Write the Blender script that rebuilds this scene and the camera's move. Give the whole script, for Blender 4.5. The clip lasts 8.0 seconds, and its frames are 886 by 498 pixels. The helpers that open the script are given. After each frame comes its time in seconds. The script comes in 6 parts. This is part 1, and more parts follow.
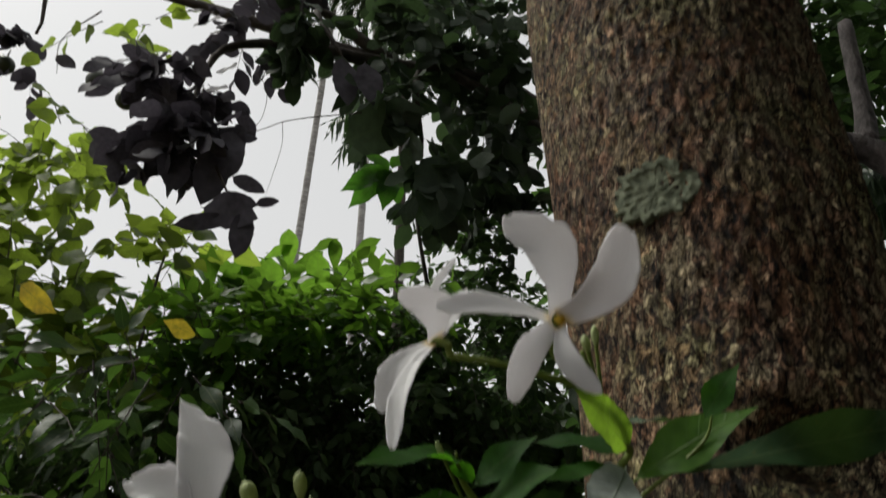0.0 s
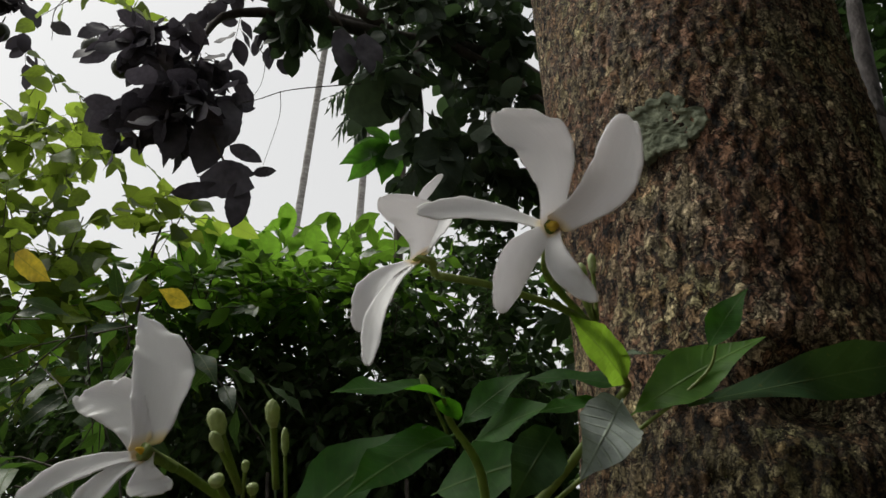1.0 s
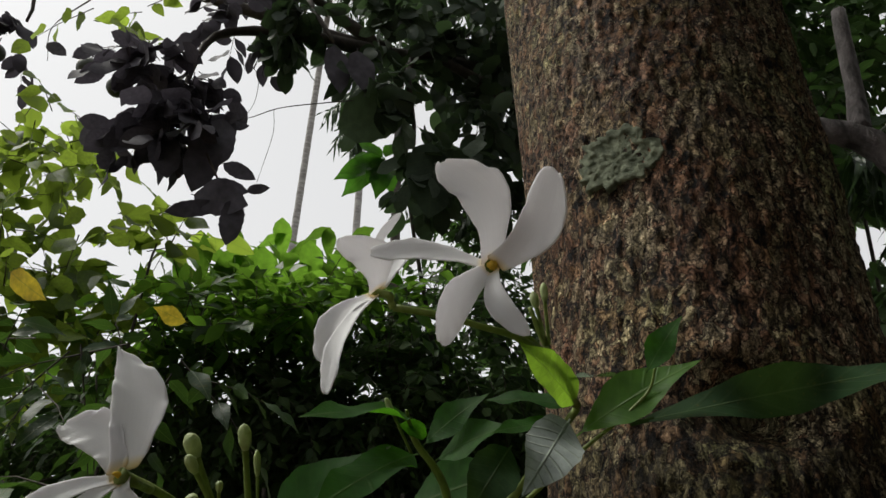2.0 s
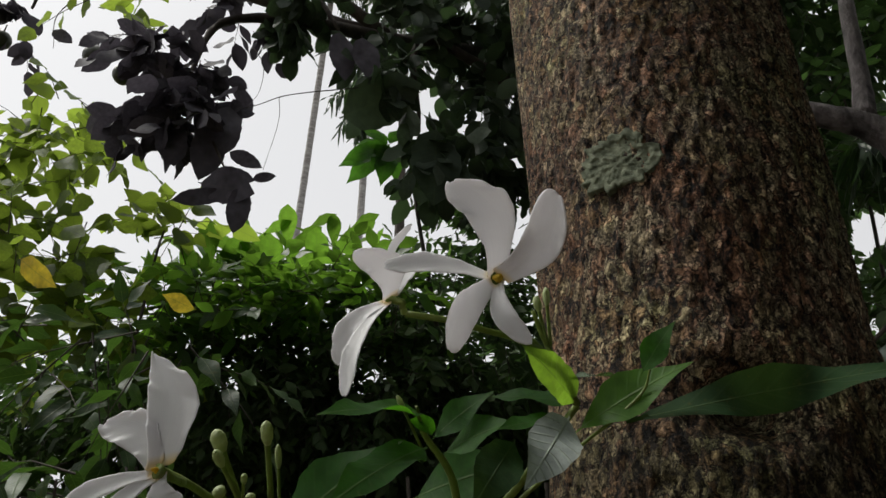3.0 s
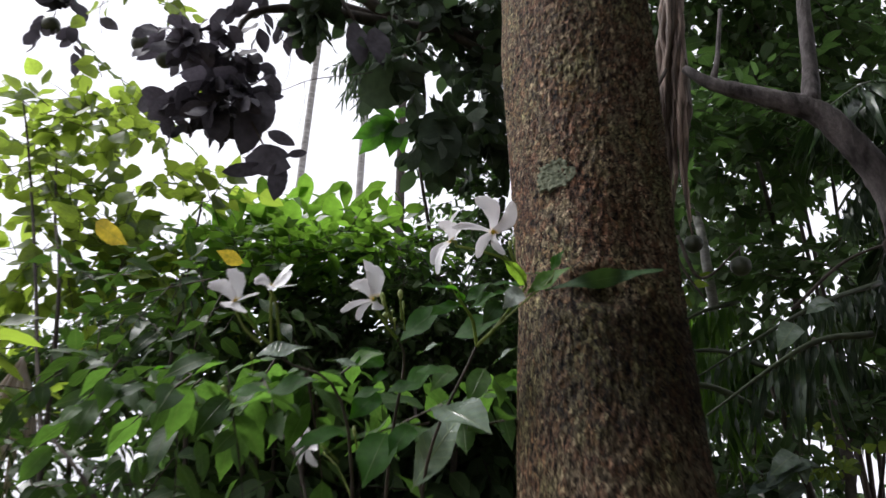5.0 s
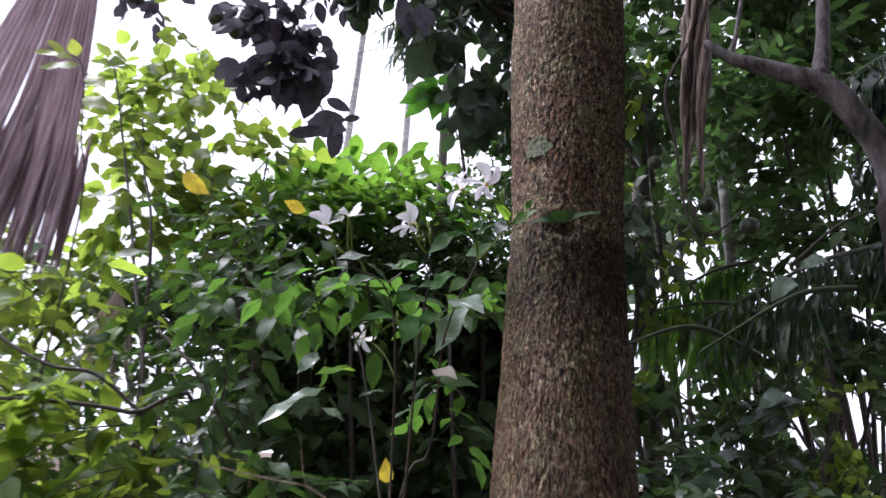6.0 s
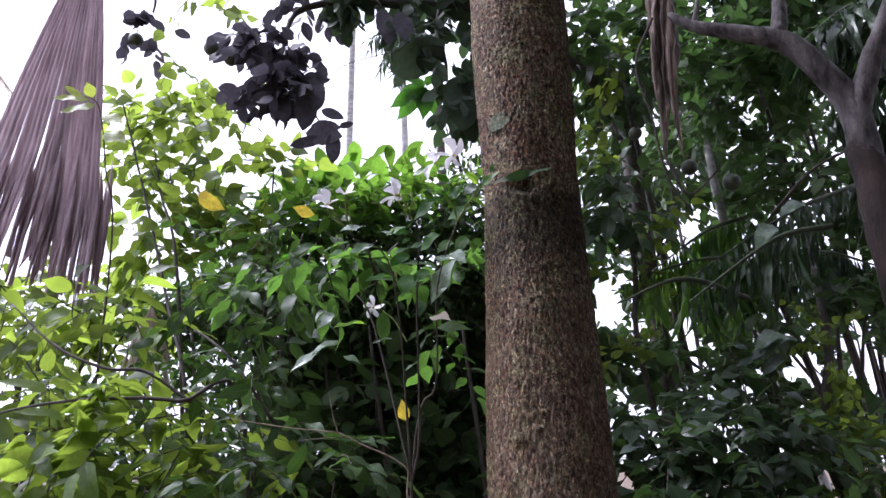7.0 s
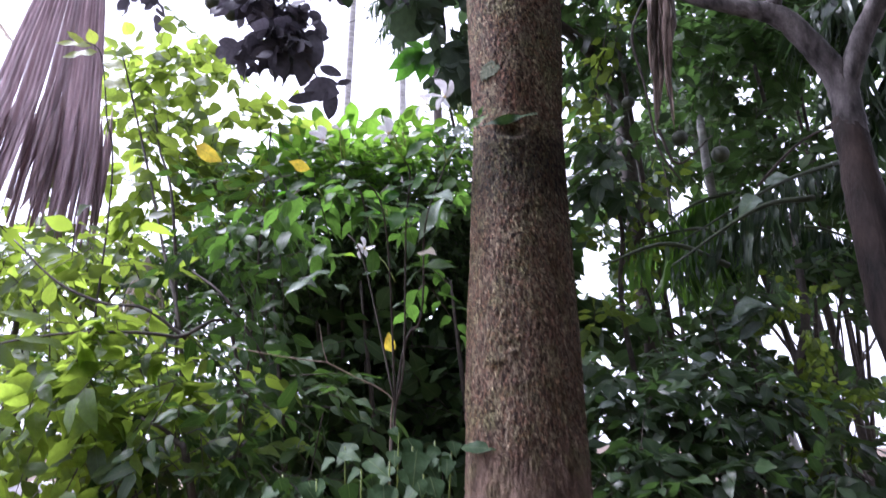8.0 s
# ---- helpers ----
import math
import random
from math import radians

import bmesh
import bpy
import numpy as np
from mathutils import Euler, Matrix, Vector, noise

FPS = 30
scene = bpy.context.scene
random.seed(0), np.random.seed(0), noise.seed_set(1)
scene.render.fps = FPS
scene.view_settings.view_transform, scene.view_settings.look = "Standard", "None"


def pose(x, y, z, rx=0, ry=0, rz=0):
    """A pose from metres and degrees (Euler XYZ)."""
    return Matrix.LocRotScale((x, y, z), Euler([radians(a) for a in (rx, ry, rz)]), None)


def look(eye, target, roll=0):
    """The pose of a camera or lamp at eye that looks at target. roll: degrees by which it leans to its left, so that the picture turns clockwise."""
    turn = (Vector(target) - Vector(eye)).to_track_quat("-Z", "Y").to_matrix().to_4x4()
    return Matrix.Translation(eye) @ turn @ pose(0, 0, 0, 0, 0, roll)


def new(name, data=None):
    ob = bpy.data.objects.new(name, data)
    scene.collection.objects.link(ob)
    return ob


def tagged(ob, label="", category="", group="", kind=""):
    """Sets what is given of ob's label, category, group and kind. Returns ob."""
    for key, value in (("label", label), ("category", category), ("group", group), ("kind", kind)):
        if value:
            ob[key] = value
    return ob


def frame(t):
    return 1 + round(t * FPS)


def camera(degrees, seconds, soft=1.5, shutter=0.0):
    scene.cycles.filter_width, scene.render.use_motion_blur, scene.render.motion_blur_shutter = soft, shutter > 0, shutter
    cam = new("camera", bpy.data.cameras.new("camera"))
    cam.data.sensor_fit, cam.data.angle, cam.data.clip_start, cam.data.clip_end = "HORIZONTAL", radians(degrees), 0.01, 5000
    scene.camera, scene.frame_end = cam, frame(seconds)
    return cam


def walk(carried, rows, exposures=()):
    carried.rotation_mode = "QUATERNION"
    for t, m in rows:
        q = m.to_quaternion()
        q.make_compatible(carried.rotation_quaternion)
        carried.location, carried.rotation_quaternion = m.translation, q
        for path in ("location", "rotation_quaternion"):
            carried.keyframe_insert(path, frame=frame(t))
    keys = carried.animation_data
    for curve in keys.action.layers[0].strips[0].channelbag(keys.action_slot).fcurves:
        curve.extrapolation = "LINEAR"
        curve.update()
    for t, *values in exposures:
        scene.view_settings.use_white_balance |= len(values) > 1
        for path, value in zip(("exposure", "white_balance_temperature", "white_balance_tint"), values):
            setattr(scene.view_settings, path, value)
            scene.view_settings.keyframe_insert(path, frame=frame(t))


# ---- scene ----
cam = camera(65.0, 8.0, soft=1.5, shutter=0.6)
PATH = [
    (0, 0.0000, 0.0000, 1.5000, 115.9000, -2.3000, 1.0700),
    (0.5, 0.0015, 0.0219, 1.4891, 113.9300, -2.9300, 0.6700),
    (1, 0.0045, 0.0236, 1.4896, 114.2800, -2.8800, 0.8200),
    (1.5, 0.0171, 0.0144, 1.4895, 114.6900, -2.2400, 0.7600),
    (1.7, 0.0175, 0.0110, 1.4893, 115.2500, -2.2500, 0.7800),
    (2.8, 0.0167, -0.0097, 1.4905, 114.6300, -2.1000, 1.4000),
    (3, 0.0163, -0.0118, 1.4907, 113.9300, -2.3400, 1.2300),
    (3.5, 0.0174, -0.0274, 1.4871, 114.0800, -2.4600, 1.0700),
    (4, -0.0033, -0.0740, 1.4537, 112.4800, -3.7700, -0.1200),
    (4.2, -0.0128, -0.1110, 1.4399, 111.0857, -2.6430, -0.8282),
    (5.3, 0.0157, -0.4283, 1.3078, 110.7600, -3.1400, 1.5600),
    (5.5, 0.0293, -0.4845, 1.2767, 108.8100, -5.0500, 1.8400),
    (6, 0.0507, -0.6402, 1.2214, 107.3600, -4.9100, 3.6500),
    (6.5, 0.0769, -0.7676, 1.1508, 107.4200, -4.3400, 6.1500),
    (6.8, 0.0979, -0.7764, 1.1219, 106.1500, -1.5800, 6.4250),
    (7, 0.1148, -0.8001, 1.1062, 107.4700, 1.1000, 6.7700),
    (7.5, 0.1140, -0.8315, 1.0746, 106.8200, -0.4900, 6.4800),
    (8, 0.1310, -0.8428, 1.0263, 105.4200, -0.6300, 5.7700),
]
EXP0 = 0.0
walk(cam, [(t, pose(x, y, z, rx, ry, rz)) for t, x, y, z, rx, ry, rz in PATH],
     exposures=[(0.0, EXP0 + 0.04, 6700, 5), (1.0, EXP0 + 0.13, 6700, 5), (3.5, EXP0 + 0.21, 6620, 6.5), (4.2, EXP0 + 0.39, 6580, 7.5), (5.3, EXP0 + 0.99, 6080, 15), (5.5, EXP0 + 1.03, 6000, 16.5), (6.0, EXP0 + 1.43, 5820, 20), (6.5, EXP0 + 1.52, 5720, 22.5), (7.5, EXP0 + 1.60, 5620, 24.5), (8.0, EXP0 + 1.84, 5560, 26)])

# ---- sky and sun: a bright overcast day ----
world = bpy.data.worlds.new("overcast_sky")
scene.world = world
world.use_nodes = True
wn, wl = world.node_tree.nodes, world.node_tree.links
wn.clear()
sky = wn.new("ShaderNodeTexSky")
sky.sky_type, sky.sun_disc = "NISHITA", False
sky.sun_elevation, sky.sun_rotation = radians(55), radians(-75)
sky.air_density, sky.dust_density = 1.0, 4.0
grey = wn.new("ShaderNodeHueSaturation")
grey.inputs["Saturation"].default_value = 0.12
veil = wn.new("ShaderNodeMix")
veil.data_type = "RGBA"
veil.inputs[0].default_value = 0.6
veil.inputs[7].default_value = (9.4, 9.3, 9.9, 1)
back = wn.new("ShaderNodeBackground")
back.inputs["Strength"].default_value = 0.095
wout = wn.new("ShaderNodeOutputWorld")
wl.new(sky.outputs[0], grey.inputs["Color"])
wl.new(grey.outputs[0], veil.inputs[6])
wl.new(veil.outputs[2], back.inputs["Color"])
wl.new(back.outputs[0], wout.inputs["Surface"])
sun = new("sun", bpy.data.lights.new("sun", "SUN"))
sun.data.energy, sun.data.angle, sun.data.color = 2.35, radians(25), (1.0, 0.97, 0.92)
sun.matrix_world = look((0, 0, 0), (0.55, -0.15, -0.82))


# ---- materials ----
def graph(name):
    m = bpy.data.materials.new(name)
    m.use_nodes = True
    n, l = m.node_tree.nodes, m.node_tree.links
    n.clear()
    return m, n, l, n.new("ShaderNodeOutputMaterial")


def ramp(n, stops):
    r = n.new("ShaderNodeValToRGB")
    while len(r.color_ramp.elements) < len(stops):
        r.color_ramp.elements.new(0.5)
    for e, (p, c) in zip(r.color_ramp.elements, stops):
        e.position, e.color = p, (*c, 1)
    return r


def noise_at(n, l, scale, detail=4.0, coord="Object", stretch=(1, 1, 1)):
    tc = n.new("ShaderNodeTexCoord")
    mp = n.new("ShaderNodeMapping")
    mp.inputs["Scale"].default_value = stretch
    t = n.new("ShaderNodeTexNoise")
    t.inputs["Scale"].default_value, t.inputs["Detail"].default_value = scale, detail
    l.new(tc.outputs[coord], mp.inputs["Vector"])
    l.new(mp.outputs["Vector"], t.inputs["Vector"])
    return t


def mix(n, l, fac, a, b, blend="MIX"):
    x = n.new("ShaderNodeMix")
    x.data_type, x.blend_type = "RGBA", blend
    for sock, v in ((x.inputs[0], fac), (x.inputs[6], a), (x.inputs[7], b)):
        if hasattr(v, "links"):
            l.new(v, sock)
        elif isinstance(v, tuple):
            sock.default_value = (*v, 1)
        else:
            sock.default_value = v
    return x.outputs[2]


def leaf_material(name, low, high, glow, through_part=0.45, rough=0.4, island=True, blotch=(0.1, 0.08, 0.02), veins=0.18, gloss=0.4, midrib=0.8):
    """Leaf: colour per leaf between low and high, paler midrib and side veins, blotches, light passing through in the colour glow."""
    m, n, l, out = graph(name)
    rnd = n.new("ShaderNodeObjectInfo").outputs["Random"]
    if island:
        total = n.new("ShaderNodeMath")
        total.operation = "ADD"
        l.new(rnd, total.inputs[0])
        l.new(n.new("ShaderNodeNewGeometry").outputs["Random Per Island"], total.inputs[1])
        wrap = n.new("ShaderNodeMath")
        wrap.operation = "FRACT"
        l.new(total.outputs[0], wrap.inputs[0])
        rnd = wrap.outputs[0]
    base = mix(n, l, rnd, low, high)
    big = noise_at(n, l, 9.0, 3.0)
    spots = ramp(n, [(0.62, (0, 0, 0)), (0.78, (0.7, 0.7, 0.7))])
    l.new(noise_at(n, l, 60.0, 3.0).outputs["Fac"], spots.inputs[0])
    shade = ramp(n, [(0.3, (0.65, 0.65, 0.65)), (0.75, (1.25, 1.25, 1.25))])
    l.new(big.outputs["Fac"], shade.inputs[0])
    base = mix(n, l, 0.8, base, shade.outputs[0], "MULTIPLY")
    base = mix(n, l, spots.outputs[0], base, blotch)
    uv = n.new("ShaderNodeUVMap")
    sep = n.new("ShaderNodeSeparateXYZ")
    l.new(uv.outputs[0], sep.inputs[0])
    off = n.new("ShaderNodeMath")
    off.operation = "ABSOLUTE"
    l.new(sep.outputs[0], off.inputs[0])
    rib = ramp(n, [(0.0, (midrib, midrib, midrib)), (0.06, (0, 0, 0))])
    l.new(off.outputs[0], rib.inputs[0])
    # side veins: stripes running forward from the midrib
    ang = n.new("ShaderNodeMath")
    ang.operation, ang.inputs[1].default_value = "MULTIPLY_ADD", -0.16
    l.new(off.outputs[0], ang.inputs[0])
    l.new(sep.outputs[1], ang.inputs[2])
    freq = n.new("ShaderNodeMath")
    freq.operation, freq.inputs[1].default_value = "MULTIPLY", 62.0
    l.new(ang.outputs[0], freq.inputs[0])
    sine = n.new("ShaderNodeMath")
    sine.operation = "SINE"
    l.new(freq.outputs[0], sine.inputs[0])
    vein = ramp(n, [(0.7, (0, 0, 0)), (1.0, (veins, veins, veins))])
    l.new(sine.outputs[0], vein.inputs[0])
    lines = mix(n, l, 1.0, rib.outputs[0], vein.outputs[0], "LIGHTEN")
    pale = mix(n, l, 0.35, base, (0.35, 0.42, 0.16))
    base = mix(n, l, lines, base, pale)
    p = n.new("ShaderNodeBsdfPrincipled")
    l.new(base, p.inputs["Base Color"])
    p.inputs["Roughness"].default_value = rough
    p.inputs["Specular IOR Level"].default_value = gloss
    bump = n.new("ShaderNodeBump")
    bump.inputs["Strength"].default_value, bump.inputs["Distance"].default_value = 0.4, 0.002
    l.new(lines, bump.inputs["Height"])
    l.new(bump.outputs[0], p.inputs["Normal"])
    tr = n.new("ShaderNodeBsdfTranslucent")
    vivid = ramp(n, [(0.0, (0.42, 0.42, 0.42)), (0.45, (0.8, 0.8, 0.8)), (1.0, (1.3, 1.3, 1.3))])
    l.new(rnd, vivid.inputs[0])
    glowc = mix(n, l, 1.0 if island else 0.0, glow, vivid.outputs[0], "MULTIPLY")
    glowc = mix(n, l, 0.6, glowc, shade.outputs[0], "MULTIPLY")
    glowc = mix(n, l, lines, glowc, mix(n, l, 0.5, glowc, (0.03, 0.08, 0.01)))
    l.new(glowc, tr.inputs["Color"])
    ms = n.new("ShaderNodeMixShader")
    ms.inputs[0].default_value = through_part
    l.new(p.outputs[0], ms.inputs[1])
    l.new(tr.outputs[0], ms.inputs[2])
    l.new(ms.outputs[0], out.inputs["Surface"])
    return m


def plain_material(name, dark, light, scale, rough=0.7, stretch=(1, 1, 1), bump=0.3, dist=0.003, glow=None, amount=0.3, vary=0.0):
    m, n, l, out = graph(name)
    big = noise_at(n, l, scale, 5.0, stretch=stretch)
    fine = noise_at(n, l, scale * 7, 4.0, stretch=stretch)
    r = ramp(n, [(0.32, dark), (0.7, light)])
    l.new(big.outputs["Fac"], r.inputs[0])
    s = ramp(n, [(0.3, (0.72, 0.72, 0.72)), (0.7, (1.15, 1.15, 1.15))])
    l.new(fine.outputs["Fac"], s.inputs[0])
    p = n.new("ShaderNodeBsdfPrincipled")
    base = mix(n, l, 0.8, r.outputs[0], s.outputs[0], "MULTIPLY")
    if vary:
        each = ramp(n, [(0.0, (1 - vary, 1 - vary, 1 - vary)), (1.0, (1 + vary, 1 + vary, 1 + vary))])
        l.new(n.new("ShaderNodeObjectInfo").outputs["Random"], each.inputs[0])
        base = mix(n, l, 1.0, base, each.outputs[0], "MULTIPLY")
    l.new(base, p.inputs["Base Color"])
    p.inputs["Roughness"].default_value = rough
    b = n.new("ShaderNodeBump")
    b.inputs["Strength"].default_value, b.inputs["Distance"].default_value = bump, dist
    l.new(fine.outputs["Fac"], b.inputs["Height"])
    l.new(b.outputs[0], p.inputs["Normal"])
    if glow:
        tr = n.new("ShaderNodeBsdfTranslucent")
        tr.inputs["Color"].default_value = (*glow, 1)
        ms = n.new("ShaderNodeMixShader")
        ms.inputs[0].default_value = amount
        l.new(p.outputs[0], ms.inputs[1])
        l.new(tr.outputs[0], ms.inputs[2])
        l.new(ms.outputs[0], out.inputs["Surface"])
    else:
        l.new(p.outputs[0], out.inputs["Surface"])
    return m


def bark_material():
    """Fissured brown bark: tan upright ridges parted by dark pits, with ragged pale and olive scales in patches."""
    m, n, l, out = graph("flaky_bark")
    tc = n.new("ShaderNodeTexCoord")
    bend = n.new("ShaderNodeTexNoise")
    bend.inputs["Scale"].default_value, bend.inputs["Detail"].default_value = 140.0, 4.0
    l.new(tc.outputs["Object"], bend.inputs["Vector"])
    away = n.new("ShaderNodeVectorMath")
    away.operation, away.inputs[1].default_value = "MULTIPLY_ADD", (0.007, 0.007, 0.012)
    l.new(bend.outputs["Color"], away.inputs[0])
    l.new(tc.outputs["Object"], away.inputs[2])

    def grain_of(scale, detail, rough, upright, seed):
        mp = n.new("ShaderNodeMapping")
        mp.inputs["Scale"].default_value, mp.inputs["Location"].default_value = (1, 1, upright), (seed, seed * 0.7, 0)
        t = n.new("ShaderNodeTexNoise")
        t.inputs["Scale"].default_value, t.inputs["Detail"].default_value, t.inputs["Roughness"].default_value = scale, detail, rough
        l.new(away.outputs[0], mp.inputs["Vector"])
        l.new(mp.outputs[0], t.inputs["Vector"])
        return t.outputs["Fac"]

    def stepped(value, stops):
        r = ramp(n, [(p, (c, c, c)) for p, c in stops])
        l.new(value, r.inputs[0])
        return r.outputs[0]

    def sums(a, b, k):
        t = n.new("ShaderNodeMath")
        t.operation, t.inputs[1].default_value = "MULTIPLY_ADD", k
        l.new(b, t.inputs[0])
        l.new(a, t.inputs[2])
        return t.outputs[0]

    def plates(scale, upright, seed):
        """Small ragged plates: a value of its own for each, and the closeness to its rim."""
        mp = n.new("ShaderNodeMapping")
        mp.inputs["Scale"].default_value, mp.inputs["Location"].default_value = (1, 1, upright), (seed, seed * 0.3, 0)
        l.new(ragged.outputs[0], mp.inputs["Vector"])
        own, rims = n.new("ShaderNodeTexVoronoi"), n.new("ShaderNodeTexVoronoi")
        rims.feature = "DISTANCE_TO_EDGE"
        for t in (own, rims):
            t.inputs["Scale"].default_value = scale
            l.new(mp.outputs[0], t.inputs["Vector"])
        tell = n.new("ShaderNodeSeparateColor")
        l.new(own.outputs["Color"], tell.inputs[0])
        return tell.outputs[0], rims.outputs["Distance"]

    curl = n.new("ShaderNodeTexNoise")
    curl.inputs["Scale"].default_value, curl.inputs["Detail"].default_value, curl.inputs["Roughness"].default_value = 330.0, 3.0, 0.6
    l.new(tc.outputs["Object"], curl.inputs["Vector"])
    ragged = n.new("ShaderNodeVectorMath")
    ragged.operation, ragged.inputs[1].default_value = "MULTIPLY_ADD", (0.0065, 0.0065, 0.0085)
    l.new(curl.outputs["Color"], ragged.inputs[0])
    l.new(away.outputs[0], ragged.inputs[2])
    plate_own, plate_rim = plates(210.0, 0.55, 0.0)
    sliver_own, sliver_rim = plates(460.0, 0.5, 4.0)
    ridge = grain_of(235.0, 5.0, 0.66, 0.42, 0.0)
    scale_one = grain_of(165.0, 3.0, 0.55, 0.66, 3.1)
    scale_two = grain_of(270.0, 3.0, 0.55, 0.60, 7.7)
    fine = grain_of(850.0, 4.0, 0.6, 0.5, 1.3)
    big = grain_of(13.0, 4.0, 0.55, 0.7, 5.0)
    patch = grain_of(40.0, 4.0, 0.6, 0.6, 9.0)
    # scales stand in patches, with ragged sharp rims
    held = sums(scale_one, patch, 0.55)
    flake = stepped(held, [(0.785, 0.0), (0.793, 1.0)])
    chip = stepped(sums(scale_two, big, 0.35), [(0.70, 0.0), (0.715, 1.0)])
    pits = stepped(ridge, [(0.415, 0.0), (0.45, 1.0)])
    ground_col = ramp(n, [(0.38, (0.016, 0.009, 0.006)), (0.44, (0.105, 0.062, 0.040)), (0.52, (0.225, 0.142, 0.092)), (0.64, (0.40, 0.285, 0.195))])
    l.new(ridge, ground_col.inputs[0])
    flake_col = ramp(n, [(0.36, (0.17, 0.145, 0.092)), (0.5, (0.33, 0.285, 0.195)), (0.66, (0.50, 0.445, 0.32))])
    l.new(fine, flake_col.inputs[0])
    chip_col = ramp(n, [(0.38, (0.14, 0.086, 0.055)), (0.62, (0.40, 0.28, 0.19))])
    l.new(fine, chip_col.inputs[0])
    c = mix(n, l, chip, ground_col.outputs[0], chip_col.outputs[0])
    # dark band round each scale stands for the shadow of its edge
    rim = stepped(held, [(0.738, 0.0), (0.765, 0.9), (0.785, 0.9), (0.793, 0.0)])
    c = mix(n, l, rim, c, (0.022, 0.014, 0.010))
    c = mix(n, l, flake, c, flake_col.outputs[0])
    c = mix(n, l, 0.85, c, mix(n, l, pits, (0.10, 0.08, 0.07), (1, 1, 1)), "MULTIPLY")
    # thin dark cracks, shadow painted in, round plates each with its own tone
    crack = stepped(plate_rim, [(0.0, 0.24), (0.05, 0.55), (0.10, 1.0)])
    c = mix(n, l, 0.9, c, crack, "MULTIPLY")
    c = mix(n, l, 0.8, c, stepped(sliver_rim, [(0.0, 0.35), (0.10, 1.0)]), "MULTIPLY")
    c = mix(n, l, 1.0, c, stepped(plate_own, [(0.0, 0.72), (0.55, 1.05), (1.0, 1.65)]), "MULTIPLY")
    c = mix(n, l, 0.8, c, stepped(sliver_own, [(0.0, 0.76), (1.0, 1.36)]), "MULTIPLY")
    tone = ramp(n, [(0.34, (0.78, 0.62, 0.57)), (0.5, (1.0, 0.96, 0.92)), (0.66, (1.14, 1.17, 1.02))])
    l.new(big, tone.inputs[0])
    c = mix(n, l, 0.9, c, tone.outputs[0], "MULTIPLY")
    c = mix(n, l, 1.0, c, (0.98, 0.93, 0.90), "MULTIPLY")
    speck = stepped(fine, [(0.36, 0.68), (0.64, 1.32)])
    c = mix(n, l, 0.8, c, speck, "MULTIPLY")
    # redder bark on the shrub side, darkened in its colour against the strong sun
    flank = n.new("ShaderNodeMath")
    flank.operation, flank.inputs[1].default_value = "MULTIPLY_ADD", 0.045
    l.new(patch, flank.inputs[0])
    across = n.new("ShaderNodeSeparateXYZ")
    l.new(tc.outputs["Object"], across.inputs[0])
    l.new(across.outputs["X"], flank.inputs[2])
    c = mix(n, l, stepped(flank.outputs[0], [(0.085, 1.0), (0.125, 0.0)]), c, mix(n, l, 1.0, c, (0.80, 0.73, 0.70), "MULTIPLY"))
    # rubbed smooth near the foot, with a ragged upper edge
    zpos = n.new("ShaderNodeSeparateXYZ")
    l.new(tc.outputs["Object"], zpos.inputs[0])
    half = n.new("ShaderNodeMath")
    half.operation, half.inputs[1].default_value = "MULTIPLY", 0.5
    l.new(sums(zpos.outputs["Z"], patch, 0.10), half.inputs[0])
    worn = stepped(half.outputs[0], [(1.03 / 2, 0.8), (1.075 / 2, 0.22), (1.36 / 2, 0.15), (1.46 / 2, 0.0)])
    rub = ramp(n, [(0.36, (0.11, 0.070, 0.052)), (0.5, (0.25, 0.168, 0.128)), (0.66, (0.38, 0.27, 0.21))])
    l.new(grain_of(60.0, 5.0, 0.6, 0.22, 2.0), rub.inputs[0])
    c = mix(n, l, worn, c, rub.outputs[0])
    # shade under the long leaf painted as a dark patch below the pit
    low = stepped(half.outputs[0], [(1.42 / 2, 0.0), (1.50 / 2, 1.0), (1.585 / 2, 1.0), (1.605 / 2, 0.0)])
    right_side = n.new("ShaderNodeMath")
    right_side.operation, right_side.inputs[1].default_value = "MULTIPLY_ADD", 0.05
    l.new(patch, right_side.inputs[0])
    l.new(zpos.outputs["X"], right_side.inputs[2])
    wide = stepped(right_side.outputs[0], [(0.075, 0.45), (0.115, 1.0)])
    leaf_shade = mix(n, l, 1.0, low, wide, "MULTIPLY")
    c = mix(n, l, leaf_shade, c, mix(n, l, 1.0, c, (0.37, 0.37, 0.33), "MULTIPLY"))
    moss = stepped(noise_at(n, l, 24.0, 5.0).outputs["Fac"], [(0.47, 0.0), (0.66, 0.6)])
    c = mix(n, l, moss, c, mix(n, l, 1.0, c, (0.90, 1.12, 0.76), "MULTIPLY"))
    p = n.new("ShaderNodeBsdfPrincipled")
    l.new(c, p.inputs["Base Color"])
    p.inputs["Roughness"].default_value = 0.85
    p.inputs["Specular IOR Level"].default_value = 0.25
    height = sums(sums(sums(ridge, pits, 0.40), flake, 0.45), chip, 0.2)
    height = sums(sums(height, plate_own, 0.45), crack, 0.35)
    height = sums(height, sliver_own, 0.22)
    b = n.new("ShaderNodeBump")
    b.inputs["Strength"].default_value, b.inputs["Distance"].default_value = 1.0, 0.0042
    l.new(height, b.inputs["Height"])
    b2 = n.new("ShaderNodeBump")
    b2.inputs["Strength"].default_value, b2.inputs["Distance"].default_value = 0.6, 0.0008
    l.new(fine, b2.inputs["Height"])
    l.new(b.outputs[0], b2.inputs["Normal"])
    l.new(b2.outputs[0], p.inputs["Normal"])
